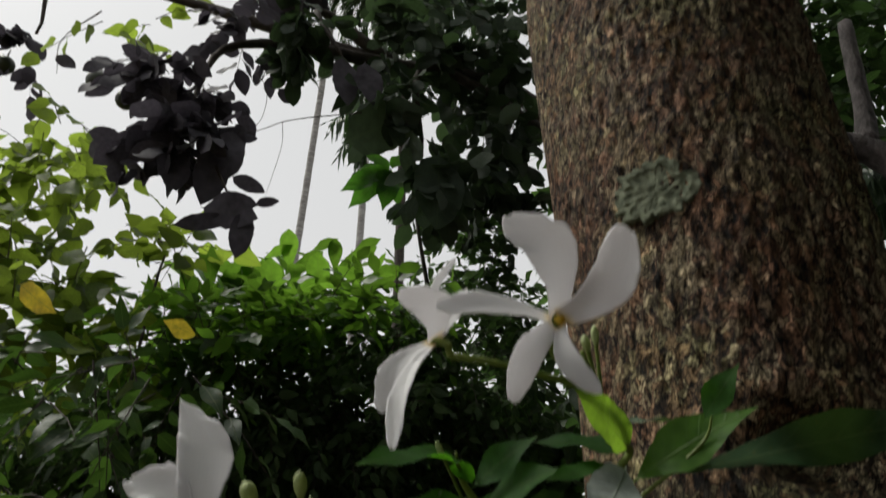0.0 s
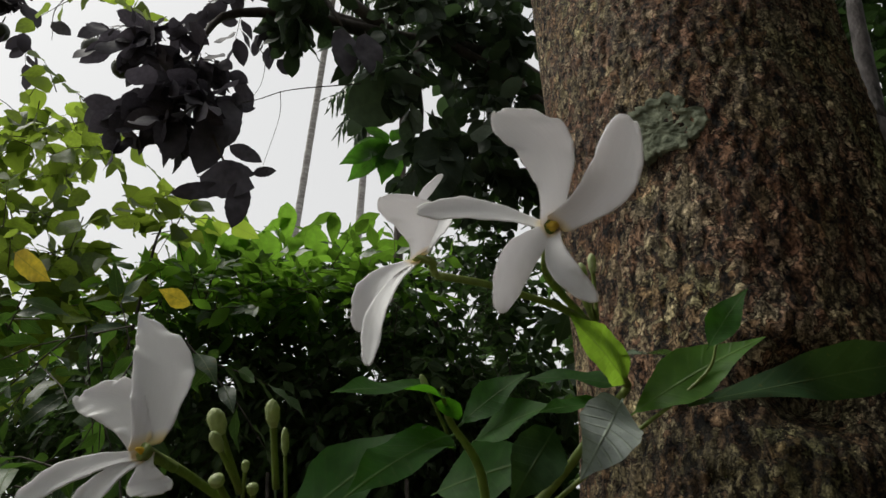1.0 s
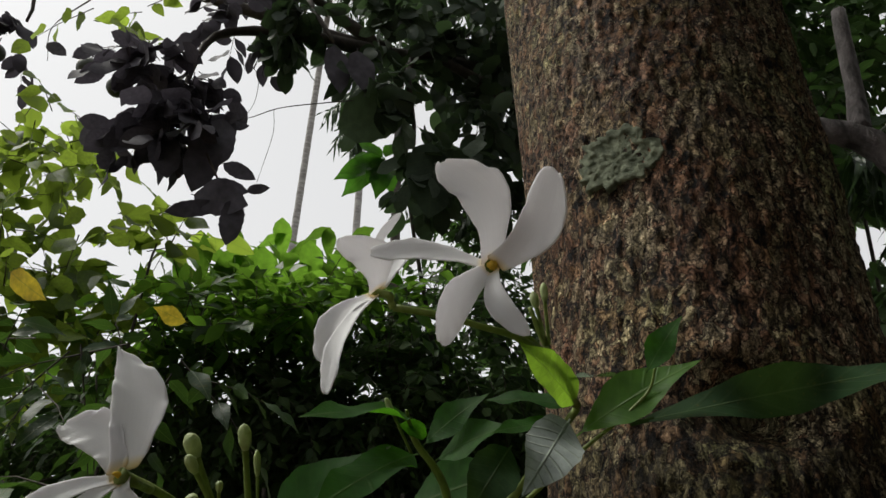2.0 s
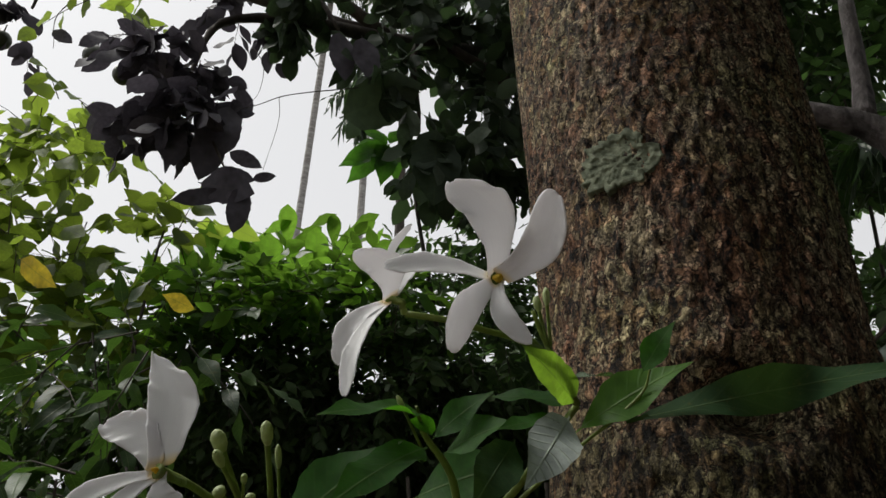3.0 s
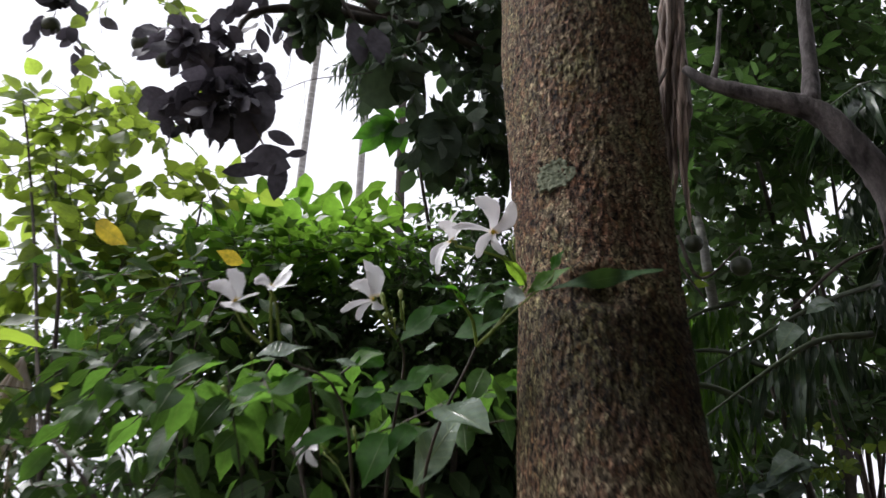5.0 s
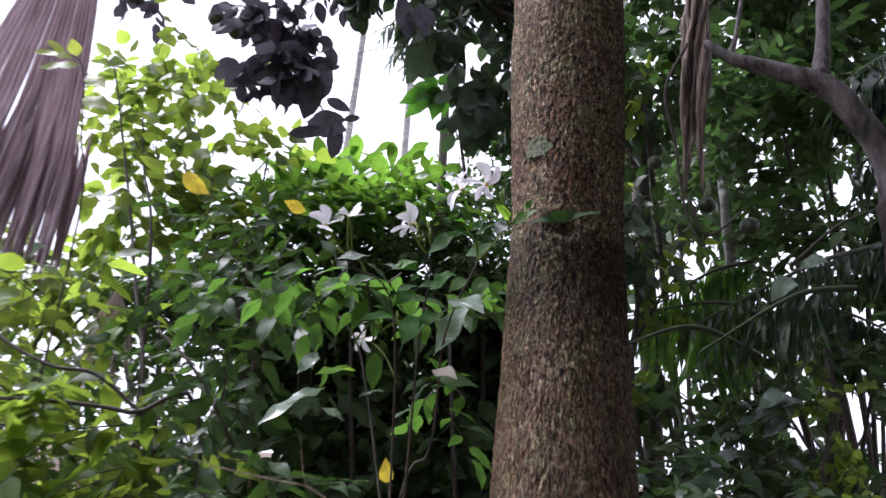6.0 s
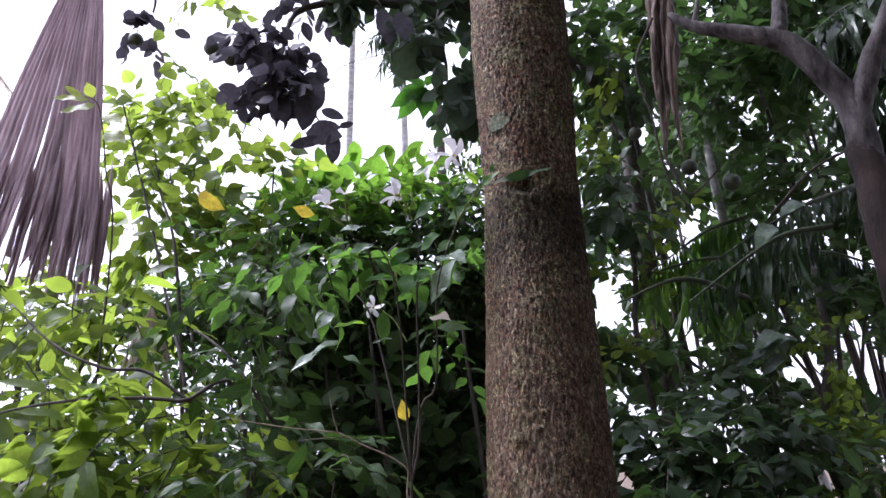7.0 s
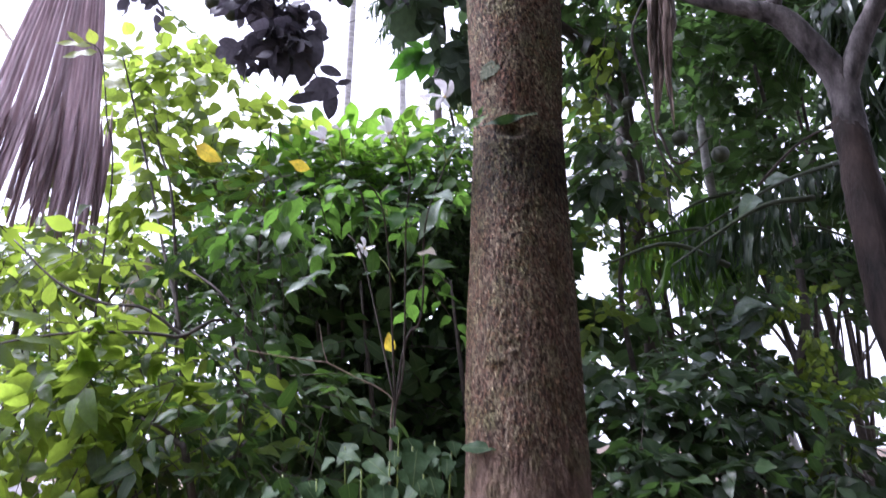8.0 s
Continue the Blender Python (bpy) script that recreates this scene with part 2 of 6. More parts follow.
    l.new(p.outputs[0], out.inputs["Surface"])
    return m


def petal_material():
    """White petal: faint long veins, slightly dulled towards the base, thin enough to let light through."""
    m, n, l, out = graph("white_petal")
    v = noise_at(n, l, 30.0, 2.0, coord="UV", stretch=(1.0, 0.06, 1))
    r = ramp(n, [(0.35, (0.88, 0.87, 0.88)), (0.65, (0.95, 0.945, 0.95))])
    l.new(v.outputs["Fac"], r.inputs[0])
    p = n.new("ShaderNodeBsdfPrincipled")
    uv = n.new("ShaderNodeSeparateXYZ")
    l.new(n.new("ShaderNodeUVMap").outputs[0], uv.inputs[0])
    throat = ramp(n, [(0.02, (0.9, 0.9, 0.9)), (0.10, (0, 0, 0))])
    l.new(uv.outputs[1], throat.inputs[0])
    l.new(mix(n, l, throat.outputs[0], r.outputs[0], (0.90, 0.66, 0.16)), p.inputs["Base Color"])
    p.inputs["Roughness"].default_value = 0.5
    b = n.new("ShaderNodeBump")
    b.inputs["Strength"].default_value, b.inputs["Distance"].default_value = 0.3, 0.0004
    l.new(v.outputs["Fac"], b.inputs["Height"])
    l.new(b.outputs[0], p.inputs["Normal"])
    tr = n.new("ShaderNodeBsdfTranslucent")
    tr.inputs["Color"].default_value = (0.94, 0.93, 0.95, 1)
    ms = n.new("ShaderNodeMixShader")
    ms.inputs[0].default_value = 0.44
    l.new(p.outputs[0], ms.inputs[1])
    l.new(tr.outputs[0], ms.inputs[2])
    l.new(ms.outputs[0], out.inputs["Surface"])
    return m


BARK = bark_material()
GREY_BARK = plain_material("smooth_grey_bark", (0.014, 0.010, 0.010), (0.20, 0.175, 0.175), 20, 0.85, (1, 1, 0.45), 0.9, dist=0.006)
# lower part of the grey tree: dark bark with its shade put in
SHADED_TRUNK = plain_material("shaded_brown_bark", (0.008, 0.005, 0.004), (0.055, 0.036, 0.030), 16, 0.9, (1, 1, 0.35), 0.9, dist=0.006)
DARK_BARK = plain_material("dark_twig_bark", (0.030, 0.023, 0.019), (0.085, 0.068, 0.054), 40, 0.8)
PALE_BARK = plain_material("pale_palm_bark", (0.22, 0.21, 0.2), (0.45, 0.44, 0.42), 10, 0.8, (1, 1, 3))
TAN_TWIG = plain_material("tan_twig_bark", (0.16, 0.12, 0.09), (0.34, 0.27, 0.2), 60, 0.7)
GREEN_STEM = plain_material("green_stem", (0.12, 0.17, 0.03), (0.25, 0.32, 0.07), 60, 0.45, glow=(0.3, 0.45, 0.05), amount=0.2)
BUD = plain_material("pale_green_bud", (0.32, 0.40, 0.16), (0.52, 0.58, 0.30), 80, 0.45, glow=(0.5, 0.6, 0.2), amount=0.25)
PETAL = petal_material()
EYE_YELLOW = plain_material("yellow_flower_eye", (0.90, 0.60, 0.04), (0.95, 0.72, 0.10), 320, 0.5, glow=(1.0, 0.75, 0.10), amount=0.3)
LICHEN = plain_material("grey_green_lichen", (0.075, 0.088, 0.055), (0.24, 0.265, 0.18), 200, 0.95, bump=0.5, dist=0.002)
# brown tinted mauve and lifted: lens haze put into the colour
DRY_FROND = plain_material("hazed_brown_palm_leaf", (0.22, 0.145, 0.16), (0.60, 0.46, 0.50), 26, 0.6, (3, 3, 0.25), 0.5, glow=(0.5, 0.34, 0.37), amount=0.3, vary=0.35)
DRY_BROWN = plain_material("brown_dead_leaf", (0.07, 0.048, 0.04), (0.40, 0.30, 0.25), 18, 0.75, (3, 3, 0.3), 0.5, vary=0.4)
DRY_PALE = plain_material("pale_dry_leaf", (0.40, 0.33, 0.27), (0.76, 0.70, 0.63), 18, 0.75, (3, 3, 0.3), 0.5, glow=(0.7, 0.62, 0.52), amount=0.5)
FRUIT = plain_material("green_fruit_skin", (0.025, 0.032, 0.018), (0.065, 0.076, 0.042), 12, 0.45, bump=0.3)
SOIL = plain_material("leaf_litter_soil", (0.04, 0.028, 0.018), (0.16, 0.11, 0.07), 6, 0.95, bump=0.8, dist=0.02)
WALL_PAINT = plain_material("weathered_white_wall", (0.55, 0.55, 0.56), (0.80, 0.80, 0.80), 4, 0.8)

LEAF_SHRUB = leaf_material("shrub_leaf", (0.018, 0.052, 0.014), (0.034, 0.088, 0.021), (0.10, 0.34, 0.014), 0.40, 0.55, island=False, gloss=0.05, veins=0.08, midrib=0.35)
LEAF_SHRUB_FILL = leaf_material("shrub_leaf_fill", (0.019, 0.048, 0.018), (0.050, 0.100, 0.031), (0.14, 0.30, 0.040), 0.40, 0.48, gloss=0.16)
LEAF_BACK = leaf_material("pale_leaf_underside", (0.42, 0.47, 0.44), (0.5, 0.55, 0.52), (0.2, 0.3, 0.15), 0.15, 0.3, island=False, veins=0.5)
LEAF_LONG = leaf_material("long_dark_leaf", (0.02, 0.045, 0.018), (0.03, 0.062, 0.024), (0.10, 0.20, 0.03), 0.14, 0.5, island=False, gloss=0.14, veins=0.06, midrib=0.3)
LEAF_FRESH = leaf_material("fresh_leaf", (0.035, 0.10, 0.018), (0.065, 0.15, 0.025), (0.18, 0.42, 0.03), 0.42, 0.45, island=False, gloss=0.1, veins=0.12, midrib=0.5)
LEAF_YOUNG = leaf_material("young_leaf", (0.10, 0.24, 0.03), (0.17, 0.34, 0.04), (0.36, 0.62, 0.05), 0.45, 0.35, island=False)
# sky reflection lifted into the base colour; also serves pale wilted leaves
LEAF_PALE_SHEEN = leaf_material("pale_sheen_leaf", (0.10, 0.14, 0.10), (0.15, 0.20, 0.145), (0.14, 0.3, 0.05), 0.12, 0.18, island=False, veins=0.35)
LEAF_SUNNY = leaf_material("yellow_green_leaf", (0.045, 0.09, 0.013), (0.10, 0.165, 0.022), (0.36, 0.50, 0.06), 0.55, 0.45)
# grey-purple of lens flare over backlit leaves, put into their colour
LEAF_FLARE_TINTED = leaf_material("flare_tinted_fruit_leaf", (0.074, 0.068, 0.084), (0.115, 0.106, 0.124), (0.09, 0.08, 0.10), 0.26, 0.65, veins=0.0, gloss=0.2, midrib=0.1)
LEAF_DEEP = leaf_material("deep_green_leaf", (0.050, 0.072, 0.052), (0.085, 0.112, 0.080), (0.08, 0.14, 0.05), 0.26, 0.5, veins=0.1, gloss=0.2, midrib=0.2)
LEAF_FOREST = leaf_material("forest_leaf", (0.022, 0.042, 0.022), (0.048, 0.082, 0.040), (0.11, 0.22, 0.045), 0.30, 0.34)
LEAF_HEDGE = leaf_material("hedge_leaf", (0.032, 0.058, 0.027), (0.066, 0.108, 0.044), (0.10, 0.20, 0.045), 0.32, 0.6, gloss=0.2)
LEAF_WHORL = leaf_material("bright_whorl_leaf", (0.035, 0.10, 0.02), (0.06, 0.16, 0.025), (0.21, 0.42, 0.04), 0.5, 0.38)
LEAF_YELLOW = leaf_material("yellowed_leaf", (0.62, 0.42, 0.03), (0.72, 0.5, 0.04), (1.0, 0.78, 0.08), 0.6, 0.5, island=False, blotch=(0.2, 0.1, 0.03))
LEAF_PALM = leaf_material("palm_leaflet", (0.018, 0.034, 0.018), (0.036, 0.065, 0.028), (0.07, 0.16, 0.03), 0.22, 0.4, veins=0.0)


# ---- mesh tools ----
def attach(ob, parent):
    """Makes ob a part of parent without moving it."""
    ob.parent = parent
    ob.matrix_parent_inverse = parent.matrix_basis.inverted()


def link_mesh(name, verts, faces, material, parent=None, label="", uv=None, smooth=True):
    me = bpy.data.meshes.new(name)
    me.from_pydata([tuple(v) for v in verts], [], [tuple(f) for f in faces])
    if smooth:
        me.polygons.foreach_set("use_smooth", [True] * len(me.polygons))
    me.materials.append(material)
    if uv is not None:
        layer = me.uv_layers.new(name="UVMap")
        idx = np.empty(len(me.loops), np.int32)
        me.loops.foreach_get("vertex_index", idx)
        layer.data.foreach_set("uv", np.asarray(uv, np.float32)[idx].ravel())
    me.update()
    ob = new(name, me)
    if parent:
        attach(ob, parent)
    return tagged(ob, label)


def quads_mesh(name, V, F, UV, material, parent, label="", kind=""):
    """A large mesh of quads from arrays."""
    me = bpy.data.meshes.new(name)
    me.vertices.add(len(V))
    me.vertices.foreach_set("co", V.astype(np.float32).ravel())
    me.loops.add(F.size)
    me.loops.foreach_set("vertex_index", F.astype(np.int32).ravel())
    me.polygons.add(len(F))
    me.polygons.foreach_set("loop_start", np.arange(0, F.size, 4, dtype=np.int32))
    me.polygons.foreach_set("use_smooth", np.ones(len(F), bool))
    layer = me.uv_layers.new(name="UVMap")
    layer.data.foreach_set("uv", UV[F.ravel()].astype(np.float32).ravel())
    me.materials.append(material)
    me.update(calc_edges=True)
    me.validate()
    ob = new(name, me)
    attach(ob, parent)
    return tagged(ob, label, kind=kind)


def thing(name, label, category, at=(0, 0, 0), group="", kind=""):
    ob = new(name)
    ob.location = at
    ob.empty_display_size = 0.05
    return tagged(ob, label, category, group, kind)


def smooth_line(points, steps):
    """Points along a smooth curve through the given ones."""
    p = [Vector(q) for q in points]
    p = [2 * p[0] - p[1]] + p + [2 * p[-1] - p[-2]]
    out = []
    for i in range(1, len(p) - 2):
        for k in range(steps):
            t = k / steps
            a, b, c, d = p[i - 1], p[i], p[i + 1], p[i + 2]
            out.append(0.5 * (2 * b + (c - a) * t + (2 * a - 5 * b + 4 * c - d) * t * t + (3 * b - a - 3 * c + d) * t ** 3))
    return out + [p[-2]]


def tube(points, radii, sides=8, steps=6, wobble=0.0, seed=0):
    """Vertices and faces of a round limb through points; radii run evenly from the first to the last."""
    line = smooth_line(points, steps)
    rng = random.Random(seed)
    radii = [float(r) for r in radii]
    V, F = [], []
    up = Vector((0.31, 0.17, 0.93))
    for i, c in enumerate(line):
        d = (line[min(i + 1, len(line) - 1)] - line[max(i - 1, 0)]).normalized()
        s = d.cross(up)
        if s.length < 0.1:
            s = d.cross(Vector((1, 0, 0)))
        s.normalize()
        u = s.cross(d)
        f = i / (len(line) - 1) * (len(radii) - 1)
        k = min(int(f), len(radii) - 2)
        r = radii[k] + (radii[k + 1] - radii[k]) * (f - k)
        for j in range(sides):
            a = 2 * math.pi * j / sides
            w = r * (1 + wobble * rng.uniform(-1, 1))
            V.append(c + s * (math.cos(a) * w) + u * (math.sin(a) * w))
    for i in range(len(line) - 1):
        for j in range(sides):
            k = (j + 1) % sides
            F.append((i * sides + j, i * sides + k, (i + 1) * sides + k, (i + 1) * sides + j))
    F.append(tuple(range(sides))[::-1])
    F.append(tuple(len(V) - sides + j for j in range(sides)))
    return V, F


def limb(name, points, radii, material, parent, label="", sides=8, steps=6, wobble=0.06):
    V, F = tube(points, radii, sides, steps, wobble, len(points) + int(1000 * abs(points[0][0])))
    return link_mesh(name, V, F, material, parent, label)


PROFILES = {
    "lance": (0.02, 0.36, 0.47, 0.5, 0.44, 0.30, 0.14, 0.0),
    "ovate": (0.02, 0.42, 0.5, 0.48, 0.41, 0.30, 0.15, 0.0),
    "elliptic": (0.02, 0.30, 0.45, 0.5, 0.46, 0.34, 0.14, 0.0),
    "oval": (0.02, 0.34, 0.47, 0.5, 0.5, 0.44, 0.28, 0.0),
    "paddle": (0.02, 0.16, 0.28, 0.40, 0.49, 0.5, 0.38, 0.03),
    "heart": (0.12, 0.48, 0.5, 0.44, 0.35, 0.23, 0.10, 0.0),
    "long": (0.10, 0.40, 0.48, 0.5, 0.5, 0.48, 0.40, 0.0),
    "strap": (0.2, 0.45, 0.5, 0.48, 0.42, 0.32, 0.18, 0.0),
}


def leaf_template(profile, width, fold=0.18, curl=0.22, wave=0.09, stalk=0.06, rows=0):
    """A leaf of length 1 along +y, its face up: two rows of faces beside the midrib, folded and drooping, on a short stalk."""
    w = PROFILES[profile]
    if rows:
        # a rounder outline for the leaves close by
        pts = smooth_line([(i / (len(w) - 1), half, 0.0) for i, half in enumerate(w)], 5)
        at = np.linspace(0, 1, rows)
        w = np.maximum(0.0, np.interp(at, [p[0] for p in pts], [p[1] for p in pts])) * (1 + 0.03 * np.sin(at * 41.0) * (at < 0.97))
    V, UV = [], []
    for i, half in enumerate(w):
        s = i / (len(w) - 1)
        y = stalk + s * (1 - stalk)
        z = -curl * y * y
        x = half * width
        ripple = wave * math.sin(9.0 * s + 0.6)
        for side in (-1, 0, 1):
            V.append((side * x, y - 0.05 * abs(side) * (1 - s) * half, z + abs(side) * (fold * x) + side * ripple * half))
            UV.append((side * half * 2, s))
    F = []
    for i in range(len(w) - 1):
        for j in range(2):
            a = i * 3 + j
            F.append((a, a + 1, a + 4, a + 3))
    k = len(V)
    V += [(-0.008, 0, 0), (0.008, 0, 0), (0.008, stalk * 1.3, -curl * stalk * stalk), (-0.008, stalk * 1.3, -curl * stalk * stalk)]
    UV += [(0, 0), (0.02, 0), (0.02, 0.01), (0, 0.01)]
    F.append((k, k + 1, k + 2, k + 3))
    return np.array(V), np.array(F), np.array(UV)


def unit(a):
    return a / np.maximum(np.linalg.norm(a, axis=-1, keepdims=True), 1e-9)


def leaves_mesh(name, template, pos, along, normal, size, material, parent, label="", kind="stuff", singles=0):
    """Leaves at pos, pointing along, faces turned to normal: the foremost ones as leaves of their own, the rest as one mesh."""
    T, F, UV = template
    y = unit(along)
    x = unit(np.cross(y, normal))
    z = np.cross(x, y)
    if singles:
        order = np.argsort(pos[:, 1])
        first = None
        for i in order[:singles]:
            if first is None:
                ob = link_mesh("leaf", T, F, material, uv=UV)
                first = ob.data
            else:
                ob = new("leaf", first)
            m = Matrix(np.array([x[i], y[i], z[i]]).T.tolist()).to_4x4()
            s = float(size[i])
            ob.matrix_world = Matrix.Translation(pos[i].tolist()) @ m @ Matrix.Diagonal((s, s, s, 1))
            attach(ob, parent)
            tagged(ob, "")
        rest = order[singles:]
        if not len(rest):
            return None
        pos, size, x, y, z = pos[rest], size[rest], x[rest], y[rest], z[rest]
    V = pos[:, None] + size[:, None, None] * (T[None, :, :1] * x[:, None] + T[None, :, 1:2] * y[:, None] + T[None, :, 2:] * z[:, None])
    n = len(pos)
    faces = (F[None] + (np.arange(n) * len(T))[:, None, None]).reshape(-1, 4)
    return quads_mesh(name, V.reshape(-1, 3), faces, np.tile(UV, (n, 1)), material, parent, label, kind)


def clump_points(rng, clumps):
    """Starts and outward ways of sprays in ellipsoids (centre, radii, count)."""
    P, D = [], []
    for c, r, n in clumps:
        d = unit(rng.normal(size=(n, 3)))
        rad = rng.uniform(0.15, 1.0, (n, 1)) ** 0.5
        P.append(np.array(c) + d * rad * np.array(r))
        D.append(d)
    return np.concatenate(P), np.concatenate(D)


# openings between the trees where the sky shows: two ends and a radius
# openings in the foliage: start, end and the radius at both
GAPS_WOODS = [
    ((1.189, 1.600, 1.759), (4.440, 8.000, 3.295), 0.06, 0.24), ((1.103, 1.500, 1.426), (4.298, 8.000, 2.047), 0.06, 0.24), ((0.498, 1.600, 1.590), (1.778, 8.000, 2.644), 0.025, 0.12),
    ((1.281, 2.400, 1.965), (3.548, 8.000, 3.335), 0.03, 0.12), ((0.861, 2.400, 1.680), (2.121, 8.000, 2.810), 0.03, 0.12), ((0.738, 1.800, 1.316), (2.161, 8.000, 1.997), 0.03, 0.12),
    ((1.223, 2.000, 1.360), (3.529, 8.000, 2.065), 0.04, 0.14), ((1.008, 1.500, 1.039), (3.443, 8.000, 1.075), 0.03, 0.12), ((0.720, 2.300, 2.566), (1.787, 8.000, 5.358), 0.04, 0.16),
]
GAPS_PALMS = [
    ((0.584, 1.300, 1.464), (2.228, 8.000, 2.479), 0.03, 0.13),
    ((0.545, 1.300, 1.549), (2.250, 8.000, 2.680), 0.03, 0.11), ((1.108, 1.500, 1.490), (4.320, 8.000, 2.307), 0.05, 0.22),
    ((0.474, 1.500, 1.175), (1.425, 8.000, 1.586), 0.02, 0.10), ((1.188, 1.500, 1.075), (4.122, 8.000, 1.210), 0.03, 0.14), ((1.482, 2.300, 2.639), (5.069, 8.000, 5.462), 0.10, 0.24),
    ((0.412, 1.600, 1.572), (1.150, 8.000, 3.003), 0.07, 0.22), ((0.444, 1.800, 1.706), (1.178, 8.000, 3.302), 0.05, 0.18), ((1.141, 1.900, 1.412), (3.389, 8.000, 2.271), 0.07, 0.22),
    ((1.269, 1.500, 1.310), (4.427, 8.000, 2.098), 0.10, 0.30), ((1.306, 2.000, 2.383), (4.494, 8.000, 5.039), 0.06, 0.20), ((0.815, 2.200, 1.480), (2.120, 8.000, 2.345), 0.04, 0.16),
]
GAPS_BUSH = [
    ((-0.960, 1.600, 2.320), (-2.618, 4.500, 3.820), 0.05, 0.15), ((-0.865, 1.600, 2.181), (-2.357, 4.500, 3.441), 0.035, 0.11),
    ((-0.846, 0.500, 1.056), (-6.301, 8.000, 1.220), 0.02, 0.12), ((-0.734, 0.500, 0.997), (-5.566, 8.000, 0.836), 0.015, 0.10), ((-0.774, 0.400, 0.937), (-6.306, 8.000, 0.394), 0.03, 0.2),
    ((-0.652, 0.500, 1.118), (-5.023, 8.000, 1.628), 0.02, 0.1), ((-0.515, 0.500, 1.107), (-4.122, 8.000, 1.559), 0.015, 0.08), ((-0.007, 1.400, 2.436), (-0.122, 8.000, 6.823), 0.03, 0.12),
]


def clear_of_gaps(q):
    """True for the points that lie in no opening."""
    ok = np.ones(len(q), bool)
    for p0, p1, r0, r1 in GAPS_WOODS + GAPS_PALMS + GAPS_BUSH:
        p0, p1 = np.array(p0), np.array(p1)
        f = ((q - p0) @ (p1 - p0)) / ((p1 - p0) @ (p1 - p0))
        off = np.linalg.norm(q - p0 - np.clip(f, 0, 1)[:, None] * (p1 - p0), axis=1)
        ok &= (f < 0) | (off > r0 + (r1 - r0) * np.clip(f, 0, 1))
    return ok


def foliage(plant, clumps, template, leaf, material, seed, per=7, spray=0.3, sag=0.25, droop=0.35, tidy=0.5, twig=True, up=0.0, keep=None, part="crown", label="", under=None, singles=0):
    """Leafy twigs filling the clumps: alternate leaves along each twig and one at its end; under = (height, slope with y) caps them."""
    rng = np.random.default_rng(seed)
    P, D = clump_points(rng, clumps)
    if keep is not None:
        ok = keep(P)
        P, D = P[ok], D[ok]
    m = len(P)
    D = unit(D * 0.6 + rng.normal(size=(m, 3)) * 0.6 + np.array([0, 0, up - sag * 0.6]))
    L = spray * rng.uniform(0.6, 1.3, m)
    s = (np.arange(per) + 0.7) / per
    line = P[:, None] + D[:, None] * (L[:, None] * s)[..., None]
    line[..., 2] -= sag * L[:, None] * s ** 2
    side = unit(np.cross(D, np.array([0.0, 0.0, 1.0]) + rng.normal(size=(m, 3)) * 0.15))
    sgn = np.where(np.arange(per) % 2 == 0, 1.0, -1.0)
    along = D[:, None] * 0.55 + side[:, None] * sgn[None, :, None] * 0.9 + rng.normal(size=(m, per, 3)) * 0.28
    along[:, -1] = D + rng.normal(size=(m, 3)) * 0.15
    along[..., 2] -= droop
    nrm = np.array([0, 0, 1.0]) * tidy * 2 + rng.normal(size=(m, per, 3)) * 0.55
    size = leaf * rng.uniform(0.6, 1.2, (m, per))
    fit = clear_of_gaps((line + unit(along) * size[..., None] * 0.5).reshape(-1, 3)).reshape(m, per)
    if under:
        ends = line + unit(along) * size[..., None]
        fit = (np.maximum(ends[..., 2], line[..., 2]) + 0.15 * size < under[0] + under[1] * line[..., 1])
    leaves_mesh(part, template, line[fit], along[fit], nrm[fit], size[fit], material, plant, label, singles=singles)
    if twig:
        whole = fit.all(1)
        P, line, side, D, m = P[whole], line[whole], side[whole], D[whole], int(whole.sum())
        q = np.concatenate([P[:, None], line[:, per // 2:per // 2 + 1], line[:, -1:]], 1)
        w = np.array([0.006, 0.004, 0.002])[None, :, None] * max(spray / 0.3, 0.5) * 0.6
        a, b = side[:, None] * w, unit(np.cross(side, D))[:, None] * w
        ring = np.stack([q + a, q - 0.5 * a + 0.87 * b, q - 0.5 * a - 0.87 * b], 2)
        V = ring.reshape(-1, 3)
        base = (np.arange(m) * 9)[:, None, None]
        f = np.array([[i * 3 + j, i * 3 + (j + 1) % 3, i * 3 + 3 + (j + 1) % 3, i * 3 + 3 + j] for i in range(2) for j in range(3)])
        quads_mesh("branchwork", V, (f[None] + base).reshape(-1, 4), np.zeros((len(V), 2)), DARK_BARK, plant, kind="stuff")


LEAF_DATA = {}


def one_leaf(parent, base, tip, width=0.4, material=None, face=(0, -0.5, 1), profile="elliptic", curl=0.2, fold=0.2, label="", name="leaf"):
    """A single leaf from base to tip; alike leaves share one mesh."""
    key = (profile, width, curl, fold, material.name)
    if key not in LEAF_DATA:
        V, F, UV = leaf_template(profile, width, fold, curl, rows=25)
        ob = link_mesh(name, V, F, material, uv=UV)
        LEAF_DATA[key] = ob.data
    else:
        ob = new(name, LEAF_DATA[key])
    base, tip = Vector(base), Vector(tip)
    # the curl lowers the tip, so aim a little above it
    y = (tip - base).normalized()
    x = y.cross(Vector(face)).normalized()
    z = x.cross(y)
    size = (tip - base).length
    aim = ((tip - base) + z * (curl * size)).normalized()
    x = aim.cross(Vector(face)).normalized()
    z = x.cross(aim)
    m = Matrix((x, aim, z)).transposed().to_4x4()
    ob.matrix_world = Matrix.Translation(base) @ m @ Matrix.Diagonal((size, size, size, 1))
    attach(ob, parent)
    return tagged(ob, label)


